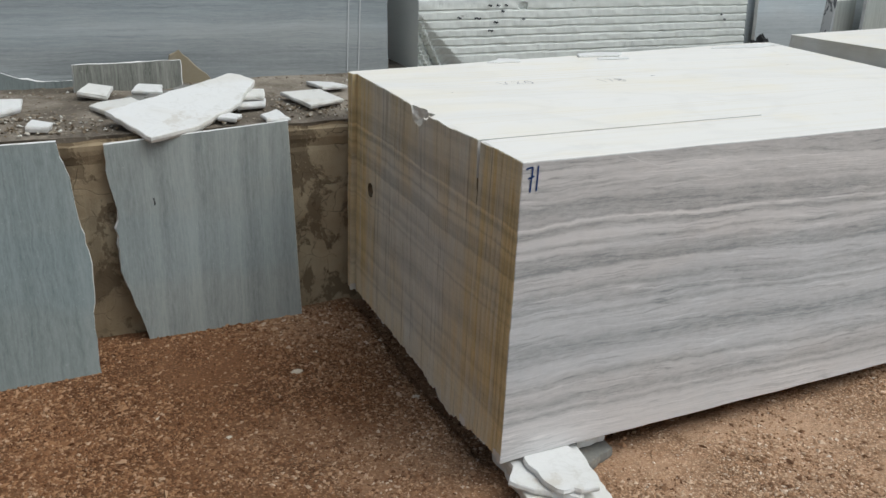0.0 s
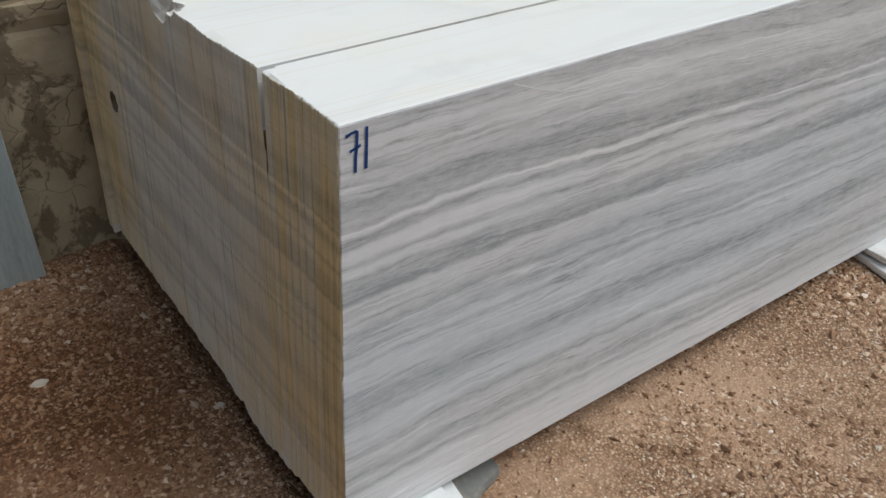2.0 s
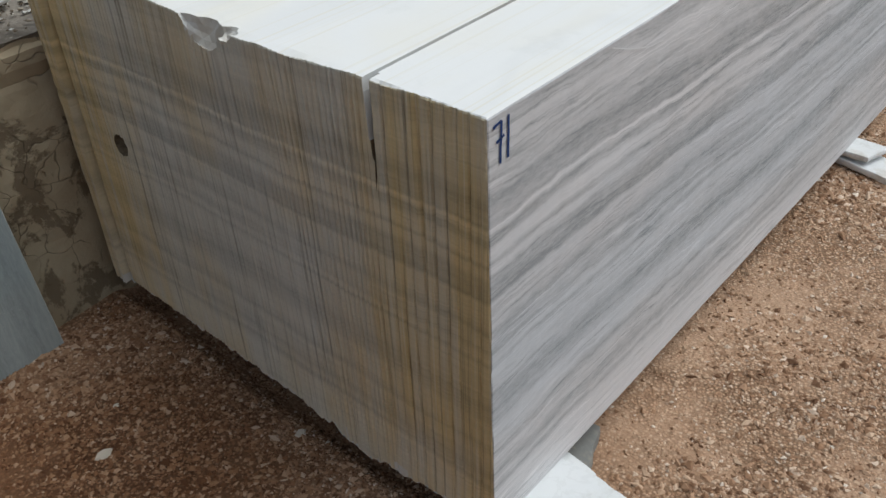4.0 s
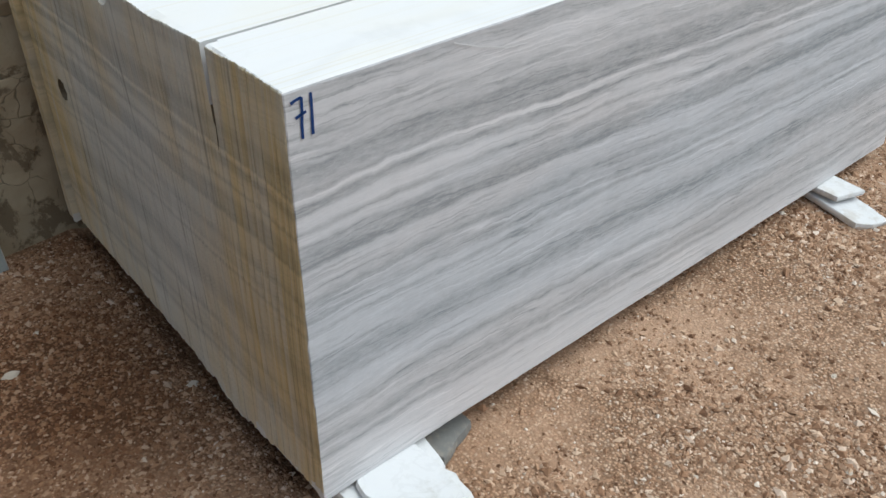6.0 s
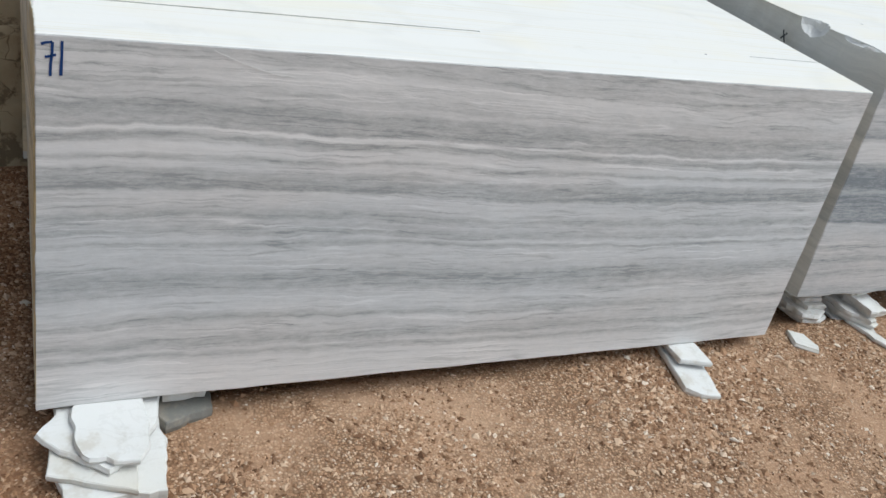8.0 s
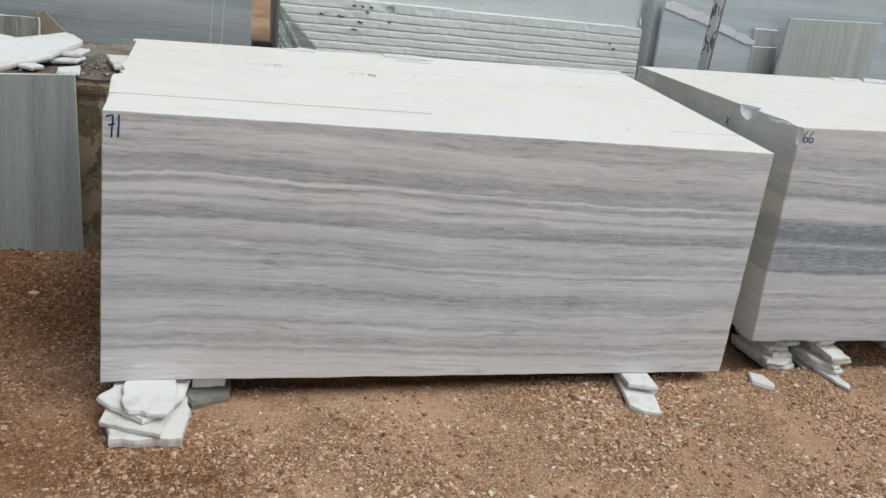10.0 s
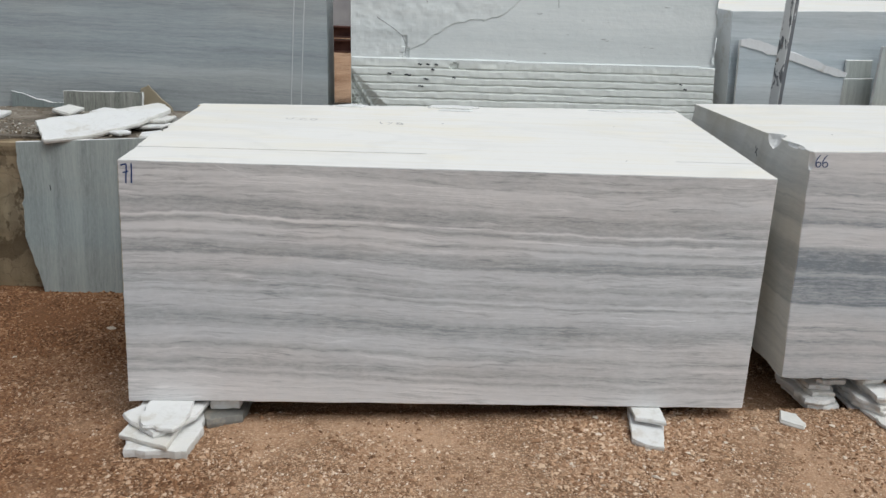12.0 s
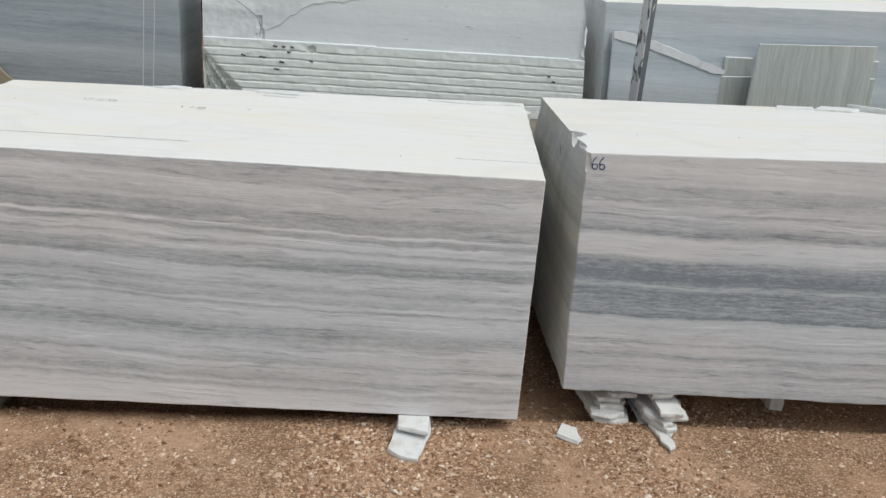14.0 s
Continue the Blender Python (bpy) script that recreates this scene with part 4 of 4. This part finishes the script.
def steel_pole():
    """A leaning square tube with peeling paint."""
    ob = tagged(new("steel_pole"), "leaning square steel pole with peeling grey and white paint", "pole")
    ob.matrix_basis = Matrix.Translation((4.445, 3.83, LEDGE - 0.02))
    bm = bmesh.new()
    rings = []
    for k in range(41):
        z = 2.4 * k / 40
        x, y = 0.012 * z, -0.02 * z
        c, s = math.cos(0.75), math.sin(0.75)
        ring = []
        for a, b in ((-1, -0.85), (-0.85, -1), (0.85, -1), (1, -0.85), (1, 0.85), (0.85, 1), (-0.85, 1), (-1, 0.85)):
            r = 0.0275
            ring.append(bm.verts.new((x + r * (a * c - b * s), y + r * (a * s + b * c), z)))
        rings.append(ring)
    for r, q in zip(rings, rings[1:]):
        for i in range(8):
            bm.faces.new((r[i], r[(i + 1) % 8], q[(i + 1) % 8], q[i])).material_index = 1 if i in (1, 2, 3) else 0
    bm.faces.new(rings[0])
    bm.faces.new(rings[-1])
    part("post", bm, peeling_metal, ob).data.materials.append(peeled_metal)
    bm = bmesh.new()
    bmesh.ops.create_cube(bm, size=1.0)
    for v in bm.verts:
        v.co = Vector((v.co.x * 0.14, v.co.y * 0.14, v.co.z * 0.012 + 0.012))
    part("base_plate", bm, peeling_metal, ob)
    return ob


steel_pole()


def black_scrap():
    bm = bmesh.new()
    bmesh.ops.create_icosphere(bm, subdivisions=3, radius=1.0)
    for v in bm.verts:
        k = 1 + 0.5 * rnd(v.co.x, v.co.y, v.co.z, 2.1) + 0.25 * rnd(v.co.x, v.co.y, v.co.z, 6)
        v.co = Vector((v.co.x * 0.065 * k, v.co.y * 0.05 * k, max(0.0, (v.co.z * 0.5 + 0.5) * 0.13 * k)))
    me = bpy.data.meshes.new("plastic_scrap")
    bm.to_mesh(me)
    bm.free()
    me.materials.append(black_cloth)
    ob = tagged(new("plastic_scrap", me), "crumpled black plastic scrap between two blocks", "rubbish")
    ob.matrix_basis = Matrix.Translation((4.325, 4.20, LEDGE))


black_scrap()

# ---- slabs leaning on the retaining wall ----
wall_slab = leaning_plate("marble_slab", [(1.087, 0.0), (1.068, 0.817), (0.735, 0.797), (0.387, 0.777), (0.384, 0.68), (0.404, 0.56), (0.406, 0.487), (0.396, 0.40), (0.396, 0.292), (0.43, 0.17), (0.447, 0.114), (0.475, -0.012)],
              3.283, 0.066, 0.02, marble_slab, "green-grey marble slab with upright veins and one broken edge, leaning on the wall", "marble slab", "slabs on the wall", seed=1.0, straight=(0, 1, 2, 11), jag=0.007, edge_mat=white_split)
marks("dark_pit", wall_slab, [[(0.540, 0.562), (0.542, 0.552), (0.543, 0.542), (0.542, 0.534)]], 0.006,
      lambda a, b, lift: Vector((a, 3.283 + 0.066 * b - lift, b)) - wall_slab.matrix_basis.translation, dark_ink, "small dark pit")
leaning_plate("marble_slab", [(0.278, -0.008), (0.276, 0.15), (0.292, 0.30), (0.297, 0.376), (0.292, 0.425), (0.27, 0.56), (0.261, 0.68), (0.238, 0.75), (0.233, 0.802), (-0.55, 0.80), (-0.55, -0.02)],
              3.09, 0.30, 0.02, marble_slab_deep, "green-grey marble slab with a broken edge, leaning steeply on the wall", "marble slab", "slabs on the wall", seed=11.0, straight=(8, 9, 10), jag=0.006, edge_mat=white_split)

# ---- broken plates on the ledge ----
T = LEDGE + 0.012
frame_big = Matrix(((0.9997, 0.0000, 0.0261, 0.548), (0.0054, 0.9780, -0.2086, 3.286), (-0.0255, 0.2086, 0.9777, 0.802), (0, 0, 0, 1)))
stone_plate("marble_plate", [(-0.13, 0.238), (0.001, 0.0), (0.175, 0.072), (0.285, 0.184), (0.384, 0.274), (0.435, 0.385), (0.501, 0.501), (0.456, 0.567), (0.411, 0.588), (0.28, 0.498), (0.159, 0.428), (0.018, 0.336)], frame_big, 0.024, white_split,
            "broken white marble plate propped across offcuts on the ledge", "marble plate", seed=2.0, jag=0.007, edge_mat=cream_split)
for i, (places, up) in enumerate([([(0.60, 3.86), (0.74, 3.84), (0.80, 3.95), (0.66, 4.00)], 0.022), ([(0.72, 3.92), (0.90, 3.90), (0.92, 4.00), (0.78, 4.02)], 0.034),
                                    ([(0.50, 3.84), (0.60, 3.80), (0.64, 3.90), (0.54, 3.93)], 0.018), ([(0.98, 3.83), (1.08, 3.80), (1.12, 3.90), (1.02, 3.94)], 0.016)]):
    flat_plate("marble_offcut", places, T + up, 0.03, grey_split, "dark dirty marble offcut lying among the rubble on the ledge", tilt=(4 * rnd(i, 2.5), 5 * rnd(i, 7.5)),
               group="offcuts on the ledge", seed=160.0 + i, jag=0.009, step=0.025)
LEDGE_PLATES = [
    ([(1.154, 3.766), (1.195, 3.60), (1.214, 3.513), (1.38, 3.583), (1.338, 3.78)], 0.035, 0.022, (2, 0)),
    ([(1.356, 4.048), (1.37, 3.84), (1.494, 3.86), (1.459, 3.979)], 0.03, 0.022, (-3, 0)),
    ([(0.983, 3.430), (0.99, 3.355), (1.085, 3.36), (1.067, 3.50)], 0.022, 0.018, (3, 2)),
    ([(0.345, 3.94), (0.455, 3.88), (0.495, 4.02), (0.40, 4.06)], 0.05, 0.028, (7, 4)),
    ([(0.142, 3.43), (0.165, 3.541), (0.233, 3.50), (0.215, 3.43)], 0.035, 0.03, (0, 6)),
    ([(0.03, 3.686), (0.129, 3.766), (0.139, 3.891), (0.03, 3.91)], 0.04, 0.03, (3, 0)),
    ([(0.378, 3.77), (0.433, 3.63), (0.60, 3.70), (0.55, 3.86), (0.41, 3.816)], 0.03, 0.025, (0, -2)),
    ([(0.82, 3.44), (0.88, 3.40), (0.92, 3.47), (0.86, 3.52)], 0.022, 0.022, (0, 2)),
    ([(0.93, 3.59), (1.04, 3.58), (1.07, 3.69), (0.99, 3.74)], 0.03, 0.022, (0, -3)),
    ([(0.96, 3.66), (1.05, 3.64), (1.08, 3.76), (0.98, 3.80)], 0.055, 0.024, (2, -2)),
    ([(0.56, 3.93), (0.68, 3.90), (0.70, 4.03), (0.60, 4.05)], 0.045, 0.025, (3, 3)),
    ([(0.84, 3.66), (0.93, 3.64), (0.96, 3.74), (0.86, 3.76)], 0.055, 0.05, (0, 2)),
    ([(0.62, 3.75), (0.75, 3.70), (0.78, 3.82), (0.66, 3.88)], 0.032, 0.03, (0, 0)),
    ([(-0.13, 3.60), (-0.02, 3.57), (0.0, 3.68), (-0.1, 3.72)], 0.03, 0.025, (0, 3)),
    ([(-0.42, 3.72), (-0.25, 3.68), (-0.2, 3.82), (-0.36, 3.88)], 0.035, 0.03, (3, 0)),
]
for i, (places, up, thick, tilt) in enumerate(LEDGE_PLATES):
    flat_plate("marble_offcut", places, T + up - thick * 0.25, thick * 0.75, white_split if i % 3 else cream_split,
               "broken white marble offcut lying on the dusty ledge", tilt=tilt, group="offcuts on the ledge", seed=20.0 + i, jag=0.005, step=0.05)
leaning_plate("marble_strip", [(0.343, 0.80), (0.796, 0.80), (0.799, 0.934), (0.345, 0.928)], 4.03, 0.10, 0.035, stained_strip,
              "sawn grey marble strip standing on the ledge", "marble strip", seed=31.0, jag=0.003, edge_mat=white_split)
leaning_plate("marble_offcut", [(0.745, 0.80), (0.95, 0.80), (0.943, 0.83), (0.865, 0.902), (0.809, 0.962), (0.765, 0.942)], 4.163, 0.06, 0.018, brown_stained,
              "pointed brown-stained marble offcut leaning on the block", seed=32.0, jag=0.004)
leaning_plate("marble_offcut", [(-0.014, 0.80), (0.40, 0.80), (0.355, 0.838), (0.30, 0.834), (0.197, 0.842), (0.11, 0.864), (0.05, 0.888), (-0.011, 0.90)], 4.21, 0.06, 0.02, marble_slab_deep,
              "jagged grey marble offcut leaning on the block", seed=33.0, jag=0.006, edge_mat=white_split)


# ---- chips that carry the blocks ----
CHIPS_G = "chips under the blocks"
flat_plate("support_stone", [(1.352, 1.705), (1.45, 1.70), (1.575, 1.70), (1.592, 1.85), (1.58, 2.10), (1.36, 2.10), (1.338, 1.79)], 0.012, 0.034, white_split,
           "white marble plate at the foot of the support stack", group=CHIPS_G, seed=51.0, jag=0.007, step=0.02, tilt=(0, 0.4))
flat_plate("support_stone", [(1.318, 1.776), (1.507, 1.690), (1.512, 1.757), (1.54, 2.05), (1.36, 2.08), (1.328, 1.845)], 0.034, 0.021, cream_split,
           "greenish marble plate in the support stack", group=CHIPS_G, seed=52.0, jag=0.004)
flat_plate("support_stone", [(1.300, 1.890), (1.372, 1.812), (1.45, 1.742), (1.51, 1.79), (1.572, 1.880), (1.60, 2.05), (1.36, 2.09), (1.345, 1.95)], 0.056, 0.021, white_split,
           "rough white marble plate in the support stack", group=CHIPS_G, seed=53.0, jag=0.007)
flat_plate("support_stone", [(1.40, 2.02), (1.378, 1.93), (1.382, 1.82), (1.408, 1.766), (1.46, 1.752), (1.517, 1.744), (1.545, 1.80), (1.553, 1.87), (1.54, 2.02)], 0.0755, 0.0185, white_split,
           "bright white octagonal marble chip on the support stack", group=CHIPS_G, seed=54.0, jag=0.006, step=0.02)
flat_plate("support_stone", [(1.602, 1.917), (1.727, 1.962), (1.74, 2.18), (1.60, 2.2), (1.575, 1.98)], 0.014, 0.04, grey_split,
           "grey marble chip tucked under the block", group=CHIPS_G, seed=55.0, jag=0.004, tilt=(0, 2))
flat_plate("support_stone", [(1.60, 1.985), (1.71, 1.99), (1.73, 2.16), (1.61, 2.16)], 0.06, 0.036, white_split,
           "white marble chip tucked under the block", group=CHIPS_G, seed=56.0, jag=0.004)
flat_plate("support_stone", [(3.222, 2.10), (3.225, 1.868), (3.334, 1.833), (3.352, 2.10)], 0.0725, 0.019, white_split,
           "white marble chip tucked under the block", group=CHIPS_G, seed=57.0, jag=0.002)
flat_plate("support_stone", [(3.235, 2.02), (3.192, 1.775), (3.232, 1.738), (3.299, 1.722), (3.345, 1.90), (3.35, 2.02)], 0.038, 0.022, white_split,
           "white marble plate jutting out under the block", group=CHIPS_G, seed=58.0, jag=0.003, tilt=(3, 0))
flat_plate("support_stone", [(1.40, 2.9), (1.6, 2.9), (1.6, 3.15), (1.4, 3.15)], 0.078, 0.10, cream_split, "marble chip under the block's back", group=CHIPS_G, seed=59.0)
flat_plate("stone_chip", [(3.848, 1.995), (3.816, 1.915), (3.885, 1.862), (3.905, 1.885), (3.899, 1.963)], 0.042, 0.022, cream_split,
           "flat pointed marble chip lying on the ground", group="loose chips", seed=60.0, jag=0.003)
SECOND = [
    ([(3.96, 2.30), (3.985, 2.04), (4.06, 2.02), (4.12, 2.05), (4.13, 2.30)], 0.062, 0.05, white_split),
    ([(3.98, 2.33), (4.01, 2.075), (4.10, 2.07), (4.12, 2.30)], 0.105, 0.04, cream_split),
    ([(4.00, 2.34), (4.05, 2.09), (4.15, 2.10), (4.13, 2.33)], 0.145, 0.04, white_split),
    ([(4.04, 2.36), (4.045, 2.10), (4.12, 2.085), (4.145, 2.34)], 0.178, 0.03, white_split),
    ([(4.16, 2.45), (4.175, 1.98), (4.20, 1.80), (4.235, 1.86), (4.27, 2.05), (4.28, 2.45)], 0.045, 0.028, white_split),
    ([(4.15, 2.45), (4.17, 2.02), (4.225, 1.93), (4.265, 1.94), (4.26, 2.45)], 0.085, 0.038, white_split),
    ([(4.20, 2.42), (4.225, 1.96), (4.315, 1.96), (4.31, 2.42)], 0.125, 0.04, white_split),
    ([(4.18, 2.40), (4.205, 2.04), (4.29, 2.05), (4.29, 2.40)], 0.177, 0.05, cream_split),
    ([(4.73, 2.45), (4.74, 2.20), (4.79, 2.19), (4.81, 2.45)], 0.172, 0.14, cream_split),
]
for i, (places, top, thick, mat) in enumerate(SECOND):
    mid = sum((Vector(p) for p in places), Vector((0, 0))) / len(places)
    for k in range(2):
        turn = Matrix.Rotation(radians(7 * rnd(i, k, 2, 3.7)), 2)
        shift = Vector((0.018 * rnd(i, k, 5, 2.9), 0.03 * rnd(i, k, 6, 2.9)))
        flat_plate("support_stone", [mid + turn @ (Vector(p) - mid) * (1.0 if k else 0.95) + shift for p in places], top - k * thick * 0.55, thick * 0.5, mat if k else white_split,
                   "white broken marble chip stacked under the block", group=CHIPS_G, seed=70.0 + i * 3 + k, jag=0.010, step=0.025, tilt=(rnd(i, k, 3.3, 2.3) * 2.5, rnd(i, k, 7.1, 2.3) * 3))
flat_plate("marble_offcut", [(3.72, 3.70), (3.80, 3.66), (3.87, 3.74), (3.84, 3.86), (3.74, 3.84)], 0.93, 0.13, cream_split,
           "pale marble lump behind the gap between the blocks", tilt=(3, 4), group="offcuts on the ledge", seed=81.0, jag=0.01)

for i, (places, top, thick) in enumerate([([(5.10, 3.50), (5.30, 3.52), (5.33, 3.58), (5.14, 3.59)], 1.073, 0.014), ([(5.30, 3.49), (5.48, 3.46), (5.58, 3.55), (5.38, 3.60)], 1.083, 0.018)]):
    flat_plate("marble_offcut", places, top, thick, white_split, "flat white marble offcut lying on the block's top", group="offcuts on the block", seed=90.0 + i, jag=0.004, tilt=(0, -1.4))
flat_plate("marble_strip", [(5.51, 3.58), (5.53, 3.55), (5.66, 3.44), (5.68, 3.46)], 1.103, 0.03, white_split, "short white marble stick lying on the block's top", category="marble strip", seed=93.0, jag=0.003)

SPALLS = [([(1.95, 3.365), (2.11, 3.355), (2.14, 3.42), (2.05, 3.45)], 1.0015, 0.006), ([(2.45, 3.41), (2.66, 3.395), (2.72, 3.455), (2.60, 3.49), (2.48, 3.475)], 1.0035, 0.009),
          ([(2.50, 3.33), (2.66, 3.32), (2.68, 3.36), (2.52, 3.37)], 0.9995, 0.005), ([(3.30, 3.50), (3.52, 3.47), (3.78, 3.51), (3.76, 3.565), (3.52, 3.55)], 0.9985, 0.007)]
for i, (places, top, thick) in enumerate(SPALLS):
    flat_plate("marble_spall", places, top, thick, white_split, "thin white marble spall lying on the block's back edge", group="spalls on the block", seed=130.0 + i, jag=0.006, step=0.02)

# small white chips lying about
SPOTS = [(1.287, 2.542, 0.022), (0.942, 2.868, 0.026), (1.31, 2.47, 0.014), (2.08, 1.12, 0.020), (2.30, 1.30, 0.012), (3.42, 1.66, 0.016), (3.30, 1.60, 0.014),
         (4.06, 1.74, 0.015), (3.55, 1.78, 0.012), (2.02, 1.52, 0.010), (0.62, 2.55, 0.014), (0.42, 2.75, 0.016), (2.75, 1.18, 0.014), (3.05, 1.42, 0.013),
         (1.05, 2.98, 0.012), (4.28, 1.62, 0.016), (1.02, 1.30, 0.012), (2.55, 1.48, 0.011), (1.20, 1.52, 0.010), (4.45, 1.85, 0.014)]
for i, (x, y, r) in enumerate(SPOTS):
    r *= 0.75
    n = 5 + i % 3
    ring = [(x + r * (1 + 0.4 * rnd(i, k, 1, 1.7)) * math.cos(6.283 * k / n + i), y + 0.75 * r * (1 + 0.4 * rnd(i, k, 2, 1.7)) * math.sin(6.283 * k / n + i)) for k in range(n)]
    flat_plate("stone_chip", ring, ground_height(x, y) + r * 0.35, r * 0.6, pebble_mat,
               "small pale stone chip lying on the grit", category="stone chip", group="loose chips", seed=100.0 + i, step=0.02, jag=0.001, tilt=(8 * rnd(i, 1.5), 8 * rnd(i, 4.5)))


# ---- distance seen between and over the blocks ----
def steel_beam(x0, x1, y, z0, z1):
    ob = tagged(new("steel_beam"), "dark red rusty steel beam lying in the upper yard", "steel beam", "beams in the upper yard")
    ob.matrix_basis = Matrix.Translation(((x0 + x1) / 2, y, z0))
    h, w = z1 - z0, 0.16
    for name, a, b, c, d in (("web", -0.006, 0.006, 0.0, h), ("top_flange", -w / 2, w / 2, h - 0.015, h), ("bottom_flange", -w / 2, w / 2, 0.0, 0.015)):
        bm = bmesh.new()
        bmesh.ops.create_cube(bm, size=1.0)
        for v in bm.verts:
            v.co = Vector((v.co.x * (x1 - x0), (a + b) / 2 + v.co.y * (b - a), (c + d) / 2 + v.co.z * (d - c)))
        part(name, bm, rust_steel, ob)
    return ob


steel_beam(0.2, 2.6, 9.0, 0.78, 0.92)
steel_beam(0.1, 2.5, 9.04, 0.94, 1.065)


def far_block(x0, x1, y0, y1, z0, z1, mat):
    ob = hewn_block("marble_block", [(x0, y0, z0), (x1, y0, z0), (x0, y1, z0), (x1, y1, z0), (x0, y0, z1), (x1, y0, z1), (x0, y1, z1), (x1, y1, z1)],
                    (fractions(x1 - x0, 0.2), fractions(y1 - y0, 0.2), fractions(z1 - z0, 0.2)), plain_shape(0.01), [white_top, mat, mat, white_split],
                    lambda s: FACES.get(s, 1), (x0, y0, z0))
    return tagged(ob, "grey marble block standing in the upper yard", "marble block", "blocks in the upper yard")


far_block(4.3, 5.55, 7.6, 8.6, 0.76, 2.1, marble_lilac)
far_block(5.65, 6.6, 7.7, 8.8, 0.76, 2.0, marble_lilac)
far_block(7.0, 9.6, 7.5, 8.8, 0.76, 2.15, marble_blue)
sheet_wall = hewn_block("backdrop_wall", [(-14, 14, 0.7), (20, 14, 0.7), (-14, 14.3, 0.7), (20, 14.3, 0.7), (-14, 14, 4.2), (20, 14, 4.2), (-14, 14.3, 4.2), (20, 14.3, 4.2)],
                        (fractions(34, 2), [0, 1], fractions(3.5, 0.5)), plain_shape(0.01), [far_wall_mat], lambda s: 0, (-14, 14, 0.7))
# unseen wall added to hold sky light off the west ground and end face
west_blocker = hewn_block("sky_blocker_west", [(-3.6, -9, -0.2), (-3.4, -9, -0.2), (-3.6, 14, -0.2), (-3.4, 14, -0.2), (-3.6, -9, 2.5), (-3.4, -9, 2.5), (-3.6, 14, 2.5), (-3.4, 14, 2.5)],
                       ([0, 1], fractions(23, 1), fractions(2.7, 0.5)), plain_shape(0.01), [concrete], lambda s: 0, (-3.6, 0, 0))
tagged(west_blocker, "unseen plain stained concrete wall added to cut sky light from the west", "wall", kind="structure")
tagged(sheet_wall, "plain grey wall at the far end of the yard", "wall", kind="structure")


# ---- loose grit, too many pieces to count ----
def scatter(name, count, seed, xs, ys, height, density, mat, label, category, grain=-5.55, least=0.0016, most=0.0085):
    rng = np.random.default_rng(seed)
    x = rng.uniform(*xs, count * 4)
    y = rng.uniform(*ys, count * 4)
    keep = []
    for i in range(len(x)):
        if rng.random() < density(x[i], y[i]):
            keep.append(i)
        if len(keep) >= count:
            break
    x, y = x[keep], y[keep]
    n = len(keep)
    z = np.array([height(a, b) for a, b in zip(x, y)])
    size = rng.lognormal(grain, 0.42, n).clip(least, most)
    base = np.array([(1, 0, 0), (0, 1, 0), (-1, 0, 0), (0, -1, 0), (0, 0, 1), (0, 0, -1)], float)
    jig = 1 + rng.uniform(-0.45, 0.45, (n, 6, 1))
    v = base[None] * jig + rng.uniform(-0.3, 0.3, (n, 6, 3))
    v *= size[:, None, None] * np.stack([rng.uniform(0.9, 1.5, n), rng.uniform(0.65, 1.05, n), rng.uniform(0.4, 0.8, n)], 1)[:, None, :]
    a = rng.uniform(0, 6.283, n)
    c, s = np.cos(a)[:, None], np.sin(a)[:, None]
    vx, vy = v[..., 0] * c - v[..., 1] * s, v[..., 0] * s + v[..., 1] * c
    v = np.stack([vx + x[:, None], vy + y[:, None], v[..., 2] + (z + size * 0.2)[:, None]], -1).reshape(-1, 3)
    tri = np.array([(0, 1, 4), (1, 2, 4), (2, 3, 4), (3, 0, 4), (1, 0, 5), (2, 1, 5), (3, 2, 5), (0, 3, 5)])
    f = (tri[None] + 6 * np.arange(n)[:, None, None]).reshape(-1, 3)
    me = bpy.data.meshes.new(name)
    me.from_pydata(v.tolist(), [], f.tolist())
    me.materials.append(mat)
    return tagged(new(name, me), label, category, kind="stuff")


def grit_density(x, y):
    if (1.42 < x < 3.60 and y > 2.2) or (x > 4.0 and y > 2.35):
        return 0.0
    edge = max(0.0, min(1.0, (x + 0.9) / 0.6, (y - 0.2) / 0.5))
    return edge * max(0.08, 0.35 + 0.8 * rnd(x, y, 2, 1.8) + 0.5 * rnd(x, y, 9, 8) + (0.45 if x < 1.4 else 0.0))


def gravel_density(x, y):
    if (1.35 < x < 3.70 and y > 2.0) or (x > 3.82 and y > 2.1):
        return 0.0
    edge = max(0.0, min(1.0, (x + 0.9) / 0.6, (y - 0.2) / 0.5))
    return edge * max(0.02, 0.10 + (0.22 if x > 2.6 else 0.0) + 0.95 * rnd(x, y, 2, 1.8) + 0.45 * rnd(x, y, 9, 6))


def ledge_density(x, y):
    return max(0.03, 0.25 + 0.7 * rnd(x, y, 4, 3.0) + max(0.0, y - 3.95))


scatter("loose_grit", 150000, 4, (-0.9, 5.6), (0.2, 3.34), ground_height, grit_density, grit_mat, "loose pinkish-brown stone grit scattered over the earth", "grit")
scatter("ledge_crumbs", 2600, 8, (-0.5, 1.62), (3.40, 4.27), lambda x, y: LEDGE + 0.010 + 0.012 * rnd(x, y, 0, 3.5), ledge_density, crumb_mat, "stone crumbs and dry litter strewn over the ledge", "crumbs", -5.2)
scatter("gravel", 17000, 6, (-0.9, 5.6), (0.2, 3.3), ground_height, gravel_density, grit_mat, "coarser pinkish-brown gravel lying in patches on the earth", "gravel", -4.95, 0.005, 0.0125)
